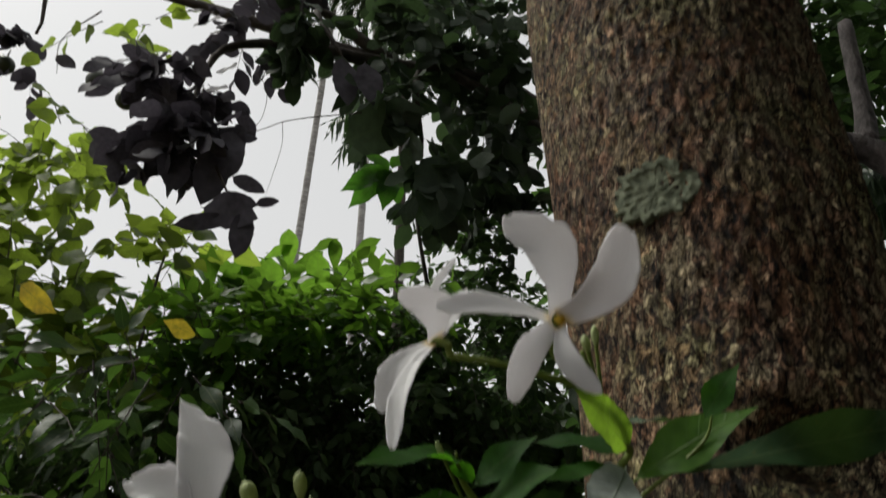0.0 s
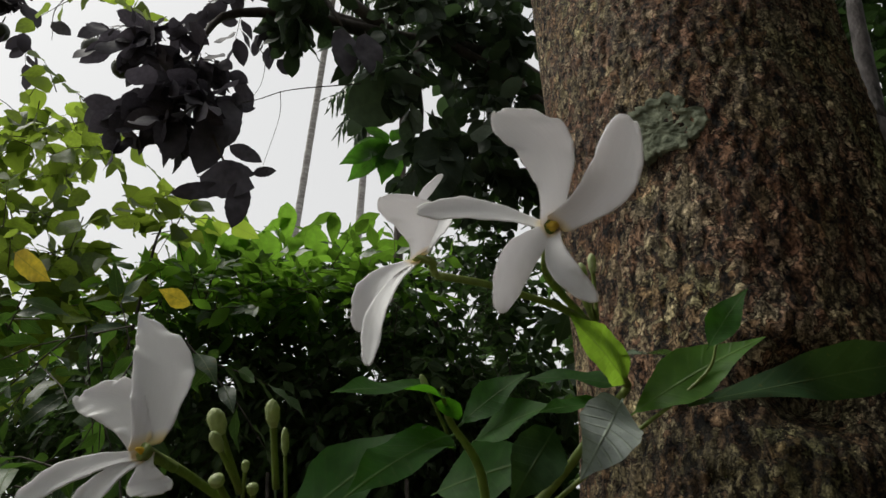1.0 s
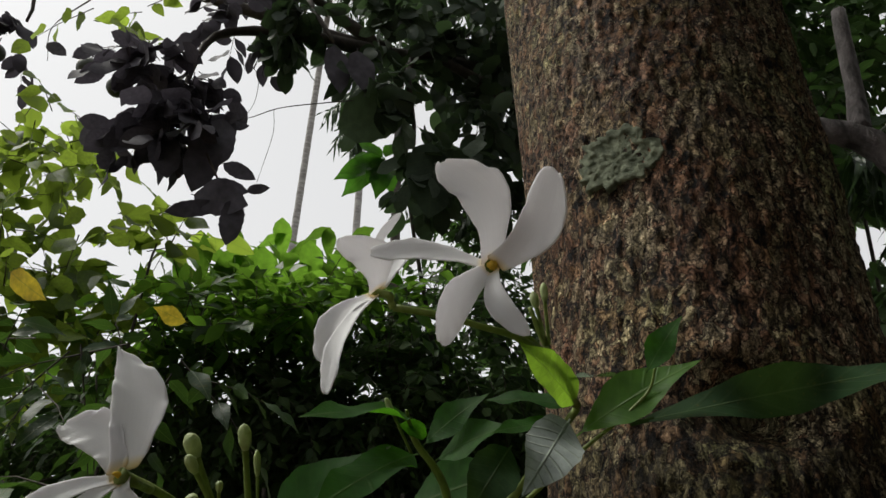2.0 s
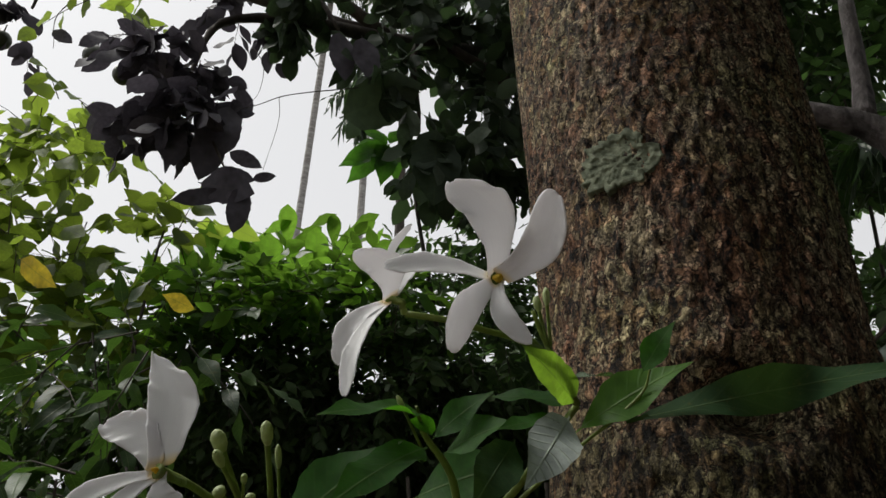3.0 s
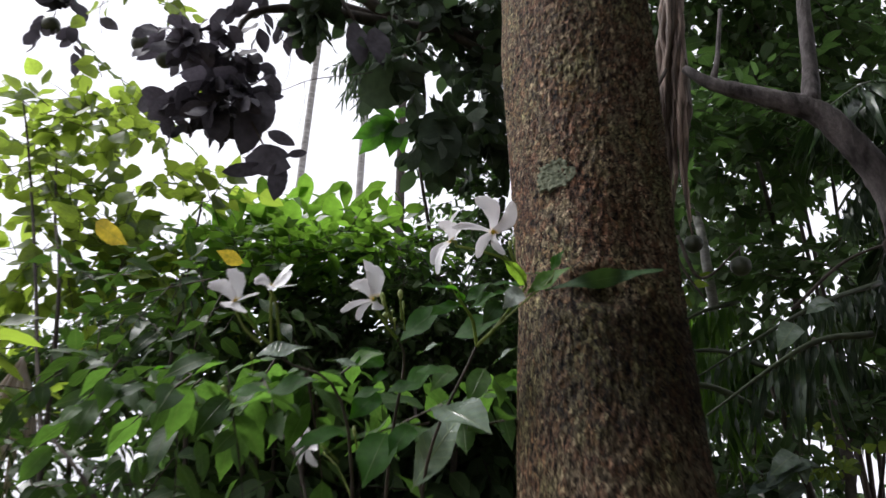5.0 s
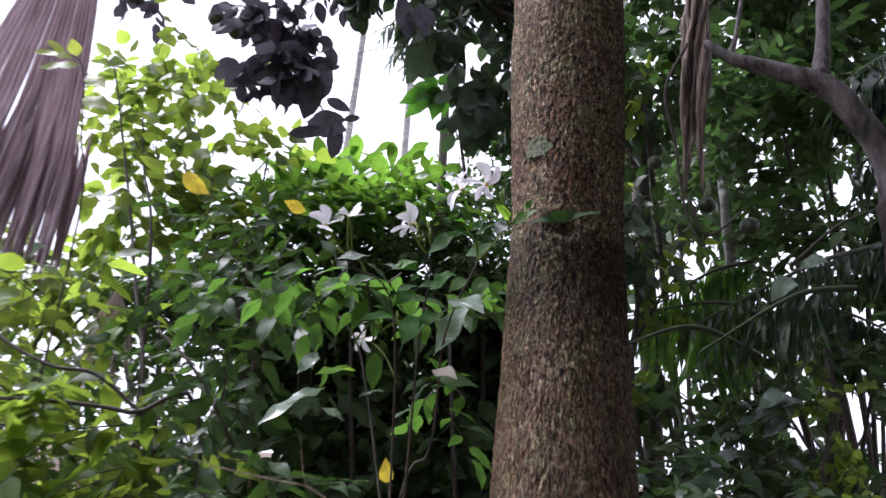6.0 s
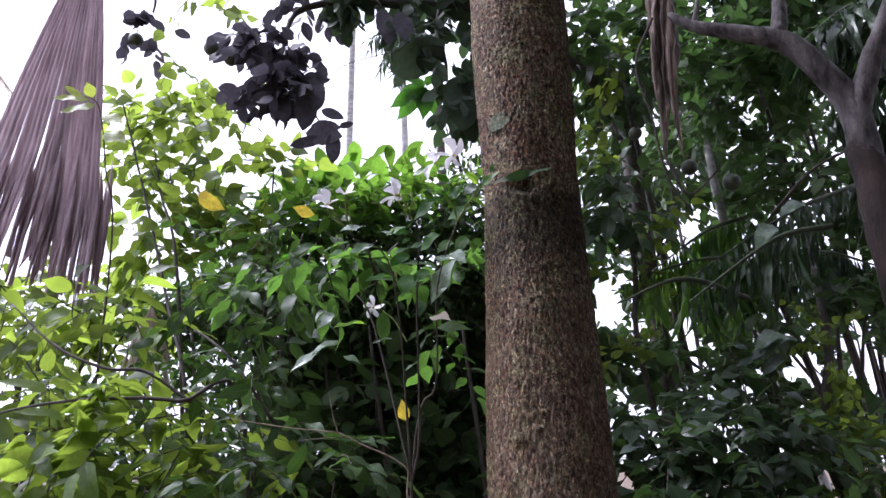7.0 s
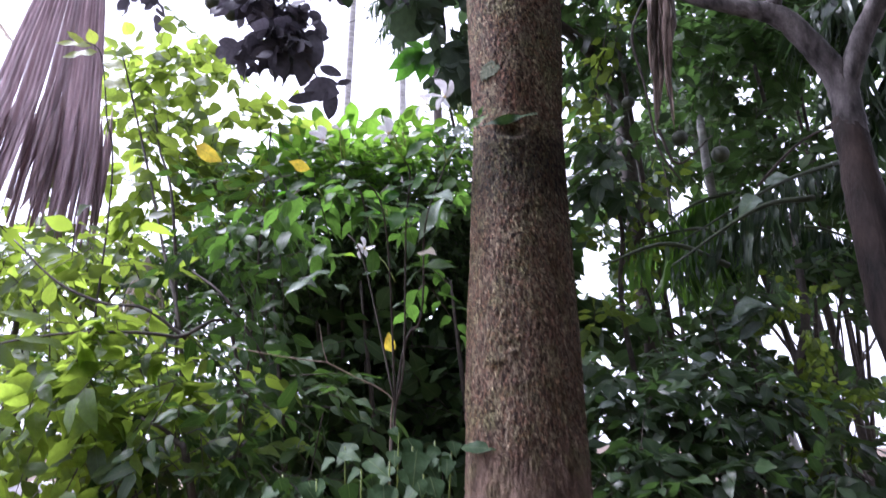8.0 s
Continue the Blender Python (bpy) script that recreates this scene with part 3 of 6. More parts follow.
# ---- ground ----
def ground():
    n = 61
    V, F = [], []
    ax = [math.copysign(abs(u) ** 3 * 400, u) + 0.4 * u for u in np.linspace(-1, 1, n)]
    for y in ax:
        for x in ax:
            near = math.exp(-(x * x + y * y) / 900)
            V.append((x, y + 2, near * 0.10 * noise.noise((x * 0.7, y * 0.7, 0.3))))
    for j in range(n - 1):
        for i in range(n - 1):
            a = j * n + i
            F.append((a, a + 1, a + n + 1, a + n))
    return tagged(link_mesh("ground", V, F, SOIL), "bare brown soil covered with fallen leaves", "ground", kind="structure")


ground()


# ---- the large tree trunk ----
TRUNK_HEIGHTS = (0.0, 0.4, 0.75, 1.0, 1.25, 1.45, 1.6, 1.75, 1.9, 2.1, 6.0)
TRUNK_RADII = (0.125, 0.1, 0.0946, 0.0938, 0.0909, 0.0842, 0.0832, 0.0909, 0.0963, 0.098, 0.085)


def trunk_axis(z):
    """Centre and radius of the trunk at height z."""
    r = float(np.interp(z, TRUNK_HEIGHTS, TRUNK_RADII))
    return 0.1534 - 0.0068 * z, 0.0869 + 0.1725 * z, r


def main_tree():
    tree = thing("bark_tree", "straight tree trunk with flaky brown bark and a lichen patch", "tree", (0.15, 0.2, 0))
    zs = [0.0, 0.04, 0.1, 0.2, 0.35, 0.5] + list(np.arange(0.55, 0.9, 0.008)) + list(np.arange(0.9, 1.4, 0.0028)) + list(np.arange(1.4, 1.92, 0.0013)) + list(np.arange(1.92, 2.2, 0.004)) + [2.3, 2.5, 2.7, 3.0, 3.6, 4.2, 5.0, 6.0]
    # the side towards the path carries the fine relief
    angles = list(np.arange(-math.pi, 0.0, 0.0135)) + list(np.arange(0.0, math.pi - 0.02, 0.06))
    sides = len(angles)
    V, F = [], []
    pit = (0.134, 0.272, 1.554)
    for z in zs:
        cx, cy, r = trunk_axis(z)
        for a in angles:
            ca, sa = math.cos(a), math.sin(a)
            qx, qy = ca * 0.085, sa * 0.085
            d = 0.004 * noise.fractal((qx * 14, qy * 14, z * 5), 1.0, 2.0, 2)
            if a < 0.1 and 0.85 < z < 2.25:
                # peeling scales: terraces of a warped noise, cut by upright furrows
                wx = noise.noise((qx * 90, qy * 90, z * 60))
                t = noise.noise((qx * 210 + wx, qy * 210, z * 95 + wx)) + 0.5 * noise.noise((qx * 430, qy * 430, z * 210 + 3.0))
                furrow = abs(noise.noise((qx * 120 + 7, qy * 120, z * 22)))
                d += 0.0006 * math.floor(t * 4.0) * 0.5 + 0.0003 * t - 0.0012 * max(0.0, 0.16 - furrow) / 0.16
            if a < 0.1 and abs(z - pit[2]) < 0.06:
                away = ((cx + ca * r - pit[0]) / 0.024) ** 2 + ((z - pit[2]) / 0.017) ** 2
                d += 0.004 * math.exp(-away * 0.35) - 0.036 * math.exp(-away * 1.6)
            rr = r + d
            V.append((cx + ca * rr, cy + sa * rr, z))
    for i in range(len(zs) - 1):
        for j in range(sides):
            k = (j + 1) % sides
            F.append((i * sides + j, i * sides + k, (i + 1) * sides + k, (i + 1) * sides + j))
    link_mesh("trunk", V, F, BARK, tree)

    def on_bark(x, z, out):
        cx, cy, r = trunk_axis(z)
        dx = max(-0.98, min(0.98, (x - cx) / r))
        a = math.asin(dx)
        return Vector((cx + math.sin(a) * (r + out), cy - math.cos(a) * (r + out), z))

    # lichen: a crusty patch with a lobed rim that follows the bark
    c = (0.094, 0.304, 1.683)
    V, F = [], []
    rings, spokes = 22, 110
    for i in range(rings + 1):
        for j in range(spokes):
            a = 2 * math.pi * j / spokes
            lobe = 1 + 0.30 * noise.noise((math.cos(a) * 1.6, math.sin(a) * 1.6, 4)) + 0.26 * noise.noise((math.cos(a) * 5, math.sin(a) * 5, 1)) + 0.12 * noise.noise((math.cos(a) * 14, math.sin(a) * 14, 2))
            f = i / rings
            x, z = c[0] + 0.0172 * f * lobe * math.cos(a), c[2] + 0.0190 * f * lobe * math.sin(a)
            thick = 0.0004 + 0.0009 * noise.noise((x * 330, z * 330, 0)) + 0.0008 * noise.noise((x * 900, z * 900, 2)) + (0.0012 if 0.7 < f < 1 else 0) - (0.003 if i == rings else 0)
            V.append(on_bark(x, z, thick + 0.0017))
    for i in range(rings):
        for j in range(spokes):
            k = (j + 1) % spokes
            F.append((i * spokes + j, i * spokes + k, (i + 1) * spokes + k, (i + 1) * spokes + j))
    link_mesh("lichen", V, F, LICHEN, tree, "grey-green crusty lichen patch")
    # knobs and the scar of a lost limb
    for q, size in (((0.106, 0.199, 1.143), 0.015), ((0.130, 0.196, 1.155), 0.011), ((0.122, 0.200, 1.173), 0.009), ((0.138, 0.198, 1.178), 0.007)):
        V, F = [], []
        for i in range(7):
            for j in range(14):
                a, f = 2 * math.pi * j / 14, i / 6
                s = size * (1 + 0.25 * noise.noise((q[0] * 90 + math.cos(a) * 2, q[2] * 50 + math.sin(a) * 2, 1)))
                V.append(on_bark(q[0] + s * f * math.cos(a), q[2] + 0.75 * s * f * math.sin(a), size * 0.6 * (1 - f * f) - 0.001))
        for i in range(6):
            for j in range(14):
                k = (j + 1) % 14
                F.append((i * 14 + j, i * 14 + k, i * 14 + 14 + k, i * 14 + 14 + j))
        link_mesh("knob", V, F, BARK, tree, "rough brown bark knob")


main_tree()


# ---- the white-flowering shrub ----
def petal_mesh(name, base, tip, face, width, parent, twist=0.45, cup=0.2, peak=0.62):
    base, tip = Vector(base), Vector(tip)
    y = (tip - base)
    length = y.length
    y.normalize()
    x = y.cross(Vector(face)).normalized()
    z = x.cross(y)
    V, F, UV = [], [], []
    cols, rows = 8, 24
    for i in range(rows):
        s = 1 - (1 - i / (rows - 1)) ** 1.5
        if s < peak:
            half = 0.27 + 0.23 * (0.5 - 0.5 * math.cos(math.pi * s / peak))
        else:
            half = 0.5 * max(0.02, 1 - ((s - peak) / (1 - peak)) ** (4.0 * peak)) ** (0.5 if peak > 0.55 else 0.8)
        for j in range(cols + 1):
            u = j / cols * 2 - 1
            lean = 0.34 * math.sin(math.pi * s)
            ruffle = (0.035 * math.sin(17 * s + 3 * u) + 0.03 * math.sin(37 * s + 5 * u + length * 900)) * abs(u) ** 2
            px = (u * half * (1 + 0.05 * noise.noise((s * 15 + length * 3000, u * 2, 3)) + 0.05 * abs(u) * noise.noise((s * 38 + length * 5000, u * 3, 7))) + lean) * width
            pz = cup * math.sin(math.pi * s) * length * 0.7 + (twist * u * half * (s + 0.3) + ruffle + 0.22 * half * u * u) * width
            V.append(base + x * px + y * (s * length + ruffle * width) + z * pz)
            UV.append((u, s))
    for i in range(rows - 1):
        for j in range(cols):
            a = i * (cols + 1) + j
            F.append((a, a + 1, a + cols + 2, a + cols + 1))
    ob = link_mesh(name, V, F, PETAL, parent, uv=UV)
    mod = ob.modifiers.new("thickness", "SOLIDIFY")
    mod.thickness, mod.offset = 0.0005, 0
    sub = ob.modifiers.new("round", "SUBSURF")
    sub.levels, sub.render_levels = 1, 1
    return ob


def flower(shrub, centre, face, petals, neck, eye=1.0):
    """A pinwheel flower: yellow eye, five petals and a tube that ends at neck."""
    c, f = Vector(centre), Vector(face).normalized()
    V, F = tube([c + f * 0.0012, c - f * 0.004, (c * 0.55 + Vector(neck) * 0.45) - f * 0.002, Vector(neck)], [0.0022 if eye else 0.0012, 0.0013, 0.0011, 0.0013], 10, 4)
    part = link_mesh("flower", V, F, GREEN_STEM, shrub, "white pinwheel flower on a green tube")
    if eye:
        V, F = tube([c + f * 0.0030, c + f * 0.0018, c - f * 0.0012], [0.0005 * eye, 0.0012 * eye, 0.0017 * eye], 14, 2, 0.35, 3)
        link_mesh("eye", V, F, EYE_YELLOW, part, "yellow throat")
    for tip, width, *own in petals:
        d = (Vector(tip) - c).normalized()
        petal_mesh("petal", c + d * 0.0012, tip, own[0] if own else face, width, part, cup=own[1] if len(own) > 1 else 0.2, twist=own[2] if len(own) > 2 else 0.45, peak=own[3] if len(own) > 3 else 0.62)


def bud(shrub, base, top, r):
    base, top = Vector(base), Vector(top)
    d = (top - base)
    V, F = tube([base, base + d * 0.5, base + d * 0.72], [r * 0.5, r * 0.45, r * 0.5], 8, 4)
    ob = link_mesh("bud", V, F, GREEN_STEM, shrub, "closed pale green flower bud")
    V, F = tube([base + d * 0.68, base + d * 0.78, base + d * 0.9, base + d * 0.97, top], [r * 0.45, r * 0.95, r, r * 0.6, r * 0.1], 10, 3)
    link_mesh("bud_tip", V, F, BUD, ob)


def flowering_shrub():
    shrub = thing("flowering_shrub", "leafy green shrub with white pinwheel flowers and buds", "shrub", (-0.15, 0.45, 0))
    N1 = (0.058, 0.246, 1.544)
    F1, F2, F3 = (0.025, 0.176, 1.565), (-0.009, 0.205, 1.568), (-0.067, 0.187, 1.509)
    # woody stems from the ground, then the flowering branches
    foot = (-0.14, 0.46, 0.02)
    hub = (-0.088, 0.450, 1.086)
    for pts, rad in (
            ([foot, hub, (-0.037, 0.400, 1.245), (-0.025, 0.340, 1.398), (0.017, 0.290, 1.499)], [0.0030, 0.0023, 0.0019, 0.0016, 0.0012]),
            ([hub, (-0.070, 0.420, 1.165), (-0.063, 0.360, 1.391), (-0.050, 0.310, 1.482), (-0.054, 0.260, 1.496)], [0.0026, 0.0020, 0.0017, 0.0014, 0.0011]),
            ([hub, (-0.101, 0.340, 1.423), (-0.159, 0.300, 1.480), (-0.164, 0.250, 1.485)], [0.0020, 0.0016, 0.0013, 0.0010]),
            ([hub, (-0.170, 0.500, 1.375), (-0.223, 0.520, 1.452)], [0.0022, 0.0017, 0.0012])):
        limb("stem", pts, rad, DARK_BARK, shrub, "thin brown woody stem")
    for pts, rad in (
            ([(0.017, 0.290, 1.499), (0.033, 0.265, 1.511), N1], [0.0018, 0.0016, 0.0014]),
            ([(0.017, 0.290, 1.499), (0.012, 0.280, 1.521), (0.001, 0.270, 1.535), (-0.002, 0.260, 1.544)], [0.0018, 0.0016, 0.0012, 0.0006]),
            ([N1, (0.047, 0.235, 1.558), (0.034, 0.222, 1.561), (0.024, 0.214, 1.561), (0.011, 0.210, 1.563), (-0.004, 0.207, 1.564)], [0.0014, 0.0013, 0.0012, 0.0011, 0.0011, 0.0012]),
            ([(0.047, 0.235, 1.558), (0.035, 0.225, 1.566), (0.027, 0.205, 1.566), F1], [0.0013, 0.0012, 0.0012, 0.0012]),
            ([N1, (0.046, 0.240, 1.566), (0.041, 0.235, 1.576)], [0.0013, 0.0011, 0.0008]),
            ([(-0.054, 0.260, 1.496), (-0.062, 0.240, 1.502), (-0.068, 0.215, 1.508), (-0.071, 0.192, 1.511)], [0.0016, 0.0013, 0.0012, 0.0012]),
            ([(0.032, 0.250, 1.506), (0.056, 0.235, 1.527), (0.070, 0.232, 1.538), (0.078, 0.228, 1.546), (0.080, 0.225, 1.553)], [0.0008, 0.0007, 0.0006, 0.0005, 0.0004])):
        limb("flower_stalk", pts, rad, GREEN_STEM, shrub, "slender yellow-green flower stalk")
    # flowers
    flower(shrub, F1, (0.05, -0.95, -0.1), [
        ((0.0108, 0.164, 1.590), 0.0130, (0.35, -0.95, 0.0)), ((0.0395, 0.151, 1.580), 0.0118, (-0.33, -0.57, -0.75), 0.08, 0.45, 0.70), ((-0.008, 0.176, 1.568), 0.0068, (-0.1, -0.75, 0.6), 0.05),
        ((0.012, 0.175, 1.543), 0.0094, (0.5, -0.8, 0.3)), ((0.0335, 0.170, 1.544), 0.0064, (-0.5, -0.8, 0.3))], (0.030, 0.205, 1.563))
    flower(shrub, F2, (-0.95, 0.15, 0.25), [
        ((-0.018, 0.185, 1.577), 0.0115, (-0.3, -0.9, 0.3)), ((-0.0035, 0.2050, 1.5960), 0.0034), ((-0.0002, 0.2050, 1.5850), 0.0080, (-0.3, -0.9, 0.3)),
        ((-0.0234, 0.2000, 1.5442), 0.0072, (-0.5, -0.85, 0.1)), ((-0.0181, 0.1880, 1.5320), 0.0052, (-0.6, -0.8, 0.1), 0.12)], (-0.004, 0.207, 1.564), eye=0)
    flower(shrub, F3, (-0.45, -0.85, 0.2), [
        ((-0.079, 0.194, 1.544), 0.0150, (0.2, -0.95, 0.0), 0.06, 0.1, 0.42), ((-0.087, 0.190, 1.522), 0.0120, (-0.1, -0.9, 0.3), 0.05, 0.1),
        ((-0.092, 0.184, 1.497), 0.0056, (-0.2, -0.8, 0.5), 0.04), ((-0.0785, 0.184, 1.491), 0.0062, (-0.2, -0.9, 0.3), 0.08, 0.3, 0.72), ((-0.060, 0.186, 1.501), 0.0075, (-0.2, -0.95, 0.1))], (-0.067, 0.205, 1.508), eye=0.6)
    F4, F5 = (-0.182, 0.205, 1.508), (-0.145, 0.172, 1.511)
    flower(shrub, F4, (-0.25, -0.85, 0.5), [
        ((-0.191, 0.205, 1.536), 0.0130, (0.1, -0.95, 0.2), 0.08, 0.1), ((-0.203, 0.195, 1.519), 0.0125, (-0.3, -0.85, 0.4), 0.08, 0.1), ((-0.185, 0.190, 1.499), 0.0085, (-0.2, -0.6, 0.8), 0.05),
        ((-0.169, 0.190, 1.495), 0.0100, (0.0, -0.8, 0.6), 0.06), ((-0.162, 0.198, 1.514), 0.0078, (0.0, -0.6, 0.8), 0.05)], (-0.174, 0.215, 1.498))
    flower(shrub, F5, (0.1, -0.35, 0.93), [
        ((-0.157, 0.165, 1.513), 0.0120, (0.1, -0.85, 0.5), 0.05, 0.1), ((-0.130, 0.168, 1.523), 0.0110, (0.0, -0.85, 0.5), 0.05, 0.1), ((-0.135, 0.185, 1.535), 0.0062, (0.0, -0.9, 0.4)),
        ((-0.124, 0.160, 1.510), 0.0085, (0.1, -0.8, 0.6), 0.05), ((-0.141, 0.155, 1.504), 0.0080, (0.1, -0.5, 0.85))], (-0.142, 0.180, 1.500), eye=0)
    F6 = (-0.190, 0.592, 1.428)
    flower(shrub, F6, (0.0, -0.95, 0.15), [
        ((-0.198, 0.592, 1.454), 0.010), ((-0.210, 0.585, 1.429), 0.010), ((-0.199, 0.585, 1.404), 0.010),
        ((-0.174, 0.585, 1.403), 0.010), ((-0.165, 0.585, 1.431), 0.010)], (-0.175, 0.620, 1.425))
    for pts in ([(-0.147, 0.200, 1.474), (-0.148, 0.190, 1.494), (-0.146, 0.175, 1.512)], [(-0.158, 0.215, 1.475), (-0.173, 0.210, 1.487), (-0.181, 0.205, 1.501)], [(-0.164, 0.250, 1.485), (-0.169, 0.230, 1.491), (-0.174, 0.215, 1.498)], [(-0.154, 0.260, 1.480), (-0.148, 0.220, 1.489), (-0.142, 0.180, 1.500)],
                [(-0.121, 0.600, 1.354), (-0.149, 0.610, 1.401), (-0.175, 0.620, 1.425)]):
        limb("flower_stalk", pts, [0.0014, 0.0012, 0.0012], GREEN_STEM, shrub, "slender yellow-green flower stalk")
    # buds
    for b, t, r in (((-0.058, 0.235, 1.505), (-0.067, 0.225, 1.527), 0.0026), ((-0.049, 0.240, 1.507), (-0.051, 0.228, 1.531), 0.0022),
                    ((-0.060, 0.232, 1.502), (-0.062, 0.222, 1.508), 0.0022), ((-0.058, 0.235, 1.505), (-0.065, 0.222, 1.520), 0.0018),
                    ((-0.057, 0.235, 1.503), (-0.057, 0.232, 1.514), 0.0012), ((-0.046, 0.245, 1.499), (-0.049, 0.240, 1.525), 0.0012),
                    ((-0.054, 0.240, 1.498), (-0.055, 0.235, 1.508), 0.0018), ((0.001, 0.260, 1.528), (-0.009, 0.250, 1.546), 0.0012),
                    ((0.047, 0.240, 1.564), (0.042, 0.235, 1.582), 0.0016), ((0.048, 0.240, 1.564), (0.046, 0.236, 1.586), 0.0014),
                    ((-0.199, 0.300, 1.436), (-0.212, 0.290, 1.454), 0.002), ((-0.088, 0.330, 1.398), (-0.094, 0.320, 1.426), 0.002),
                    ((-0.106, 0.330, 1.394), (-0.123, 0.320, 1.410), 0.002), ((-0.185, 0.290, 1.464), (-0.186, 0.280, 1.483), 0.0016)):
        bud(shrub, b, t, r)
    # leaves that can be told apart
    G, Yg, Sv = LEAF_SHRUB, LEAF_YOUNG, LEAF_PALE_SHEEN
    tip_leaves = [
        (N1, (0.036, 0.222, 1.559), 0.42, Yg, (0.35, -0.95, 0.0)),
        ((0.056, 0.240, 1.533), (0.095, 0.226, 1.556), 0.36, LEAF_FRESH, (-0.3, -0.8, 0.45)),
        ((0.077, 0.225, 1.551), (0.087, 0.215, 1.567), 0.46, G, (-0.5, -0.8, 0.2)),
        ((0.072, 0.232, 1.536), (0.178, 0.238, 1.561), 0.128, LEAF_LONG, (0.05, -0.9, 0.42), "long", 0.05),
        ((0.077, 0.246, 1.554), (0.054, 0.238, 1.552), 0.40, Sv, (0, -0.35, 0.95)),
        ((0.053, 0.232, 1.537), (0.035, 0.205, 1.510), 0.40, LEAF_BACK, (0.45, -0.6, 0.65)),
        ((0.001, 0.265, 1.542), (-0.033, 0.225, 1.533), 0.34, G, (0, -0.55, 0.8)),
        ((0.004, 0.270, 1.533), (0.028, 0.260, 1.551), 0.42, G, (-0.3, -0.8, 0.4)),
    ]
    branch_leaves = [
        ((0.003, 0.262, 1.529), (-0.024, 0.210, 1.503), 0.31, G, (0.1, -0.6, 0.8)),
        ((0.009, 0.270, 1.528), (0.036, 0.250, 1.538), 0.5, G, (0.1, -0.8, 0.6)),
        (N1, (0.027, 0.262, 1.549), 0.36, G, (0.1, -0.7, 0.7)),
        ((0.006, 0.270, 1.537), (-0.005, 0.262, 1.539), 0.6, G, (0.1, -0.9, 0.3)),
        ((0.036, 0.255, 1.532), (0.020, 0.240, 1.506), 0.5, LEAF_LONG, (0.3, -0.8, 0.4)),
        ((0.053, 0.252, 1.539), (0.028, 0.235, 1.532), 0.34, G, (0.1, -0.6, 0.8)),
        ((-0.053, 0.262, 1.492), (-0.006, 0.250, 1.529), 0.42, G, (-0.3, -0.8, 0.5)),
        ((-0.038, 0.270, 1.483), (-0.008, 0.250, 1.492), 0.26, Sv, (0, -0.5, 0.85)),
    ]
    middle_leaves = [
        ((-0.063, 0.270, 1.477), (-0.090, 0.250, 1.469), 0.58, G, (0.1, -0.85, 0.5)),
        ((-0.065, 0.280, 1.482), (-0.092, 0.280, 1.490), 0.40, G, (0, -0.7, 0.7)),
        ((-0.114, 0.240, 1.470), (-0.072, 0.250, 1.465), 0.26, Sv, (0, -0.4, 0.9)),
        ((-0.165, 0.215, 1.465), (-0.124, 0.235, 1.479), 0.42, Sv, (0.1, -0.62, 0.78)),
        ((-0.101, 0.262, 1.469), (-0.062, 0.250, 1.480), 0.40, LEAF_FRESH, (-0.2, -0.75, 0.6)),
        ((-0.165, 0.270, 1.444), (-0.119, 0.260, 1.457), 0.42, G, (0, -0.75, 0.6)),
        ((-0.198, 0.260, 1.440), (-0.156, 0.260, 1.446), 0.40, G, (0, -0.6, 0.8)),
    ]
    side_leaves = [
        ((-0.038, 0.280, 1.471), (-0.009, 0.270, 1.469), 0.45, G, (0, -0.7, 0.7)),
        ((-0.063, 0.280, 1.451), (-0.032, 0.280, 1.461), 0.45, G, (0, -0.7, 0.7)),
        ((-0.093, 0.290, 1.447), (-0.065, 0.290, 1.456), 0.45, G, (0, -0.7, 0.7)),
        ((-0.061, 0.280, 1.470), (-0.074, 0.270, 1.457), 0.50, G, (0.1, -0.75, 0.65)),
        ((-0.020, 0.320, 1.448), (0.031, 0.270, 1.419), 0.6, Sv, (0, -0.6, 0.8)),
        ((-0.142, 0.330, 1.339), (-0.182, 0.260, 1.321), 0.34, Yg, (0, -0.5, 0.85)),
        ((-0.038, 0.350, 1.351), (-0.000, 0.310, 1.335), 0.46, DRY_PALE, (0, -0.7, 0.7)),
    ]
    low_leaves = [
        ((-0.072, 0.330, 1.460), (-0.096, 0.300, 1.429), 0.5, G, (0.2, -0.8, 0.5)),
        ((-0.053, 0.330, 1.461), (-0.016, 0.310, 1.483), 0.5, G, (0, -0.8, 0.5)),
        ((-0.064, 0.340, 1.425), (-0.076, 0.280, 1.371), 0.45, G, (0, -0.8, 0.5)),
        ((-0.039, 0.340, 1.432), (-0.058, 0.300, 1.399), 0.45, G, (0, -0.8, 0.5)),
        ((-0.006, 0.330, 1.515), (0.043, 0.310, 1.531), 0.5, G, (0, -0.8, 0.5)),
        ((0.033, 0.320, 1.488), (0.059, 0.300, 1.503), 0.4, Sv, (0, -0.5, 0.8)),
        ((-0.101, 0.340, 1.423), (-0.139, 0.290, 1.402), 0.42, G, (0, -0.6, 0.8)),
        ((-0.193, 0.300, 1.355), (-0.207, 0.260, 1.320), 0.4, Sv, (0.2, -0.7, 0.7)),
    ]
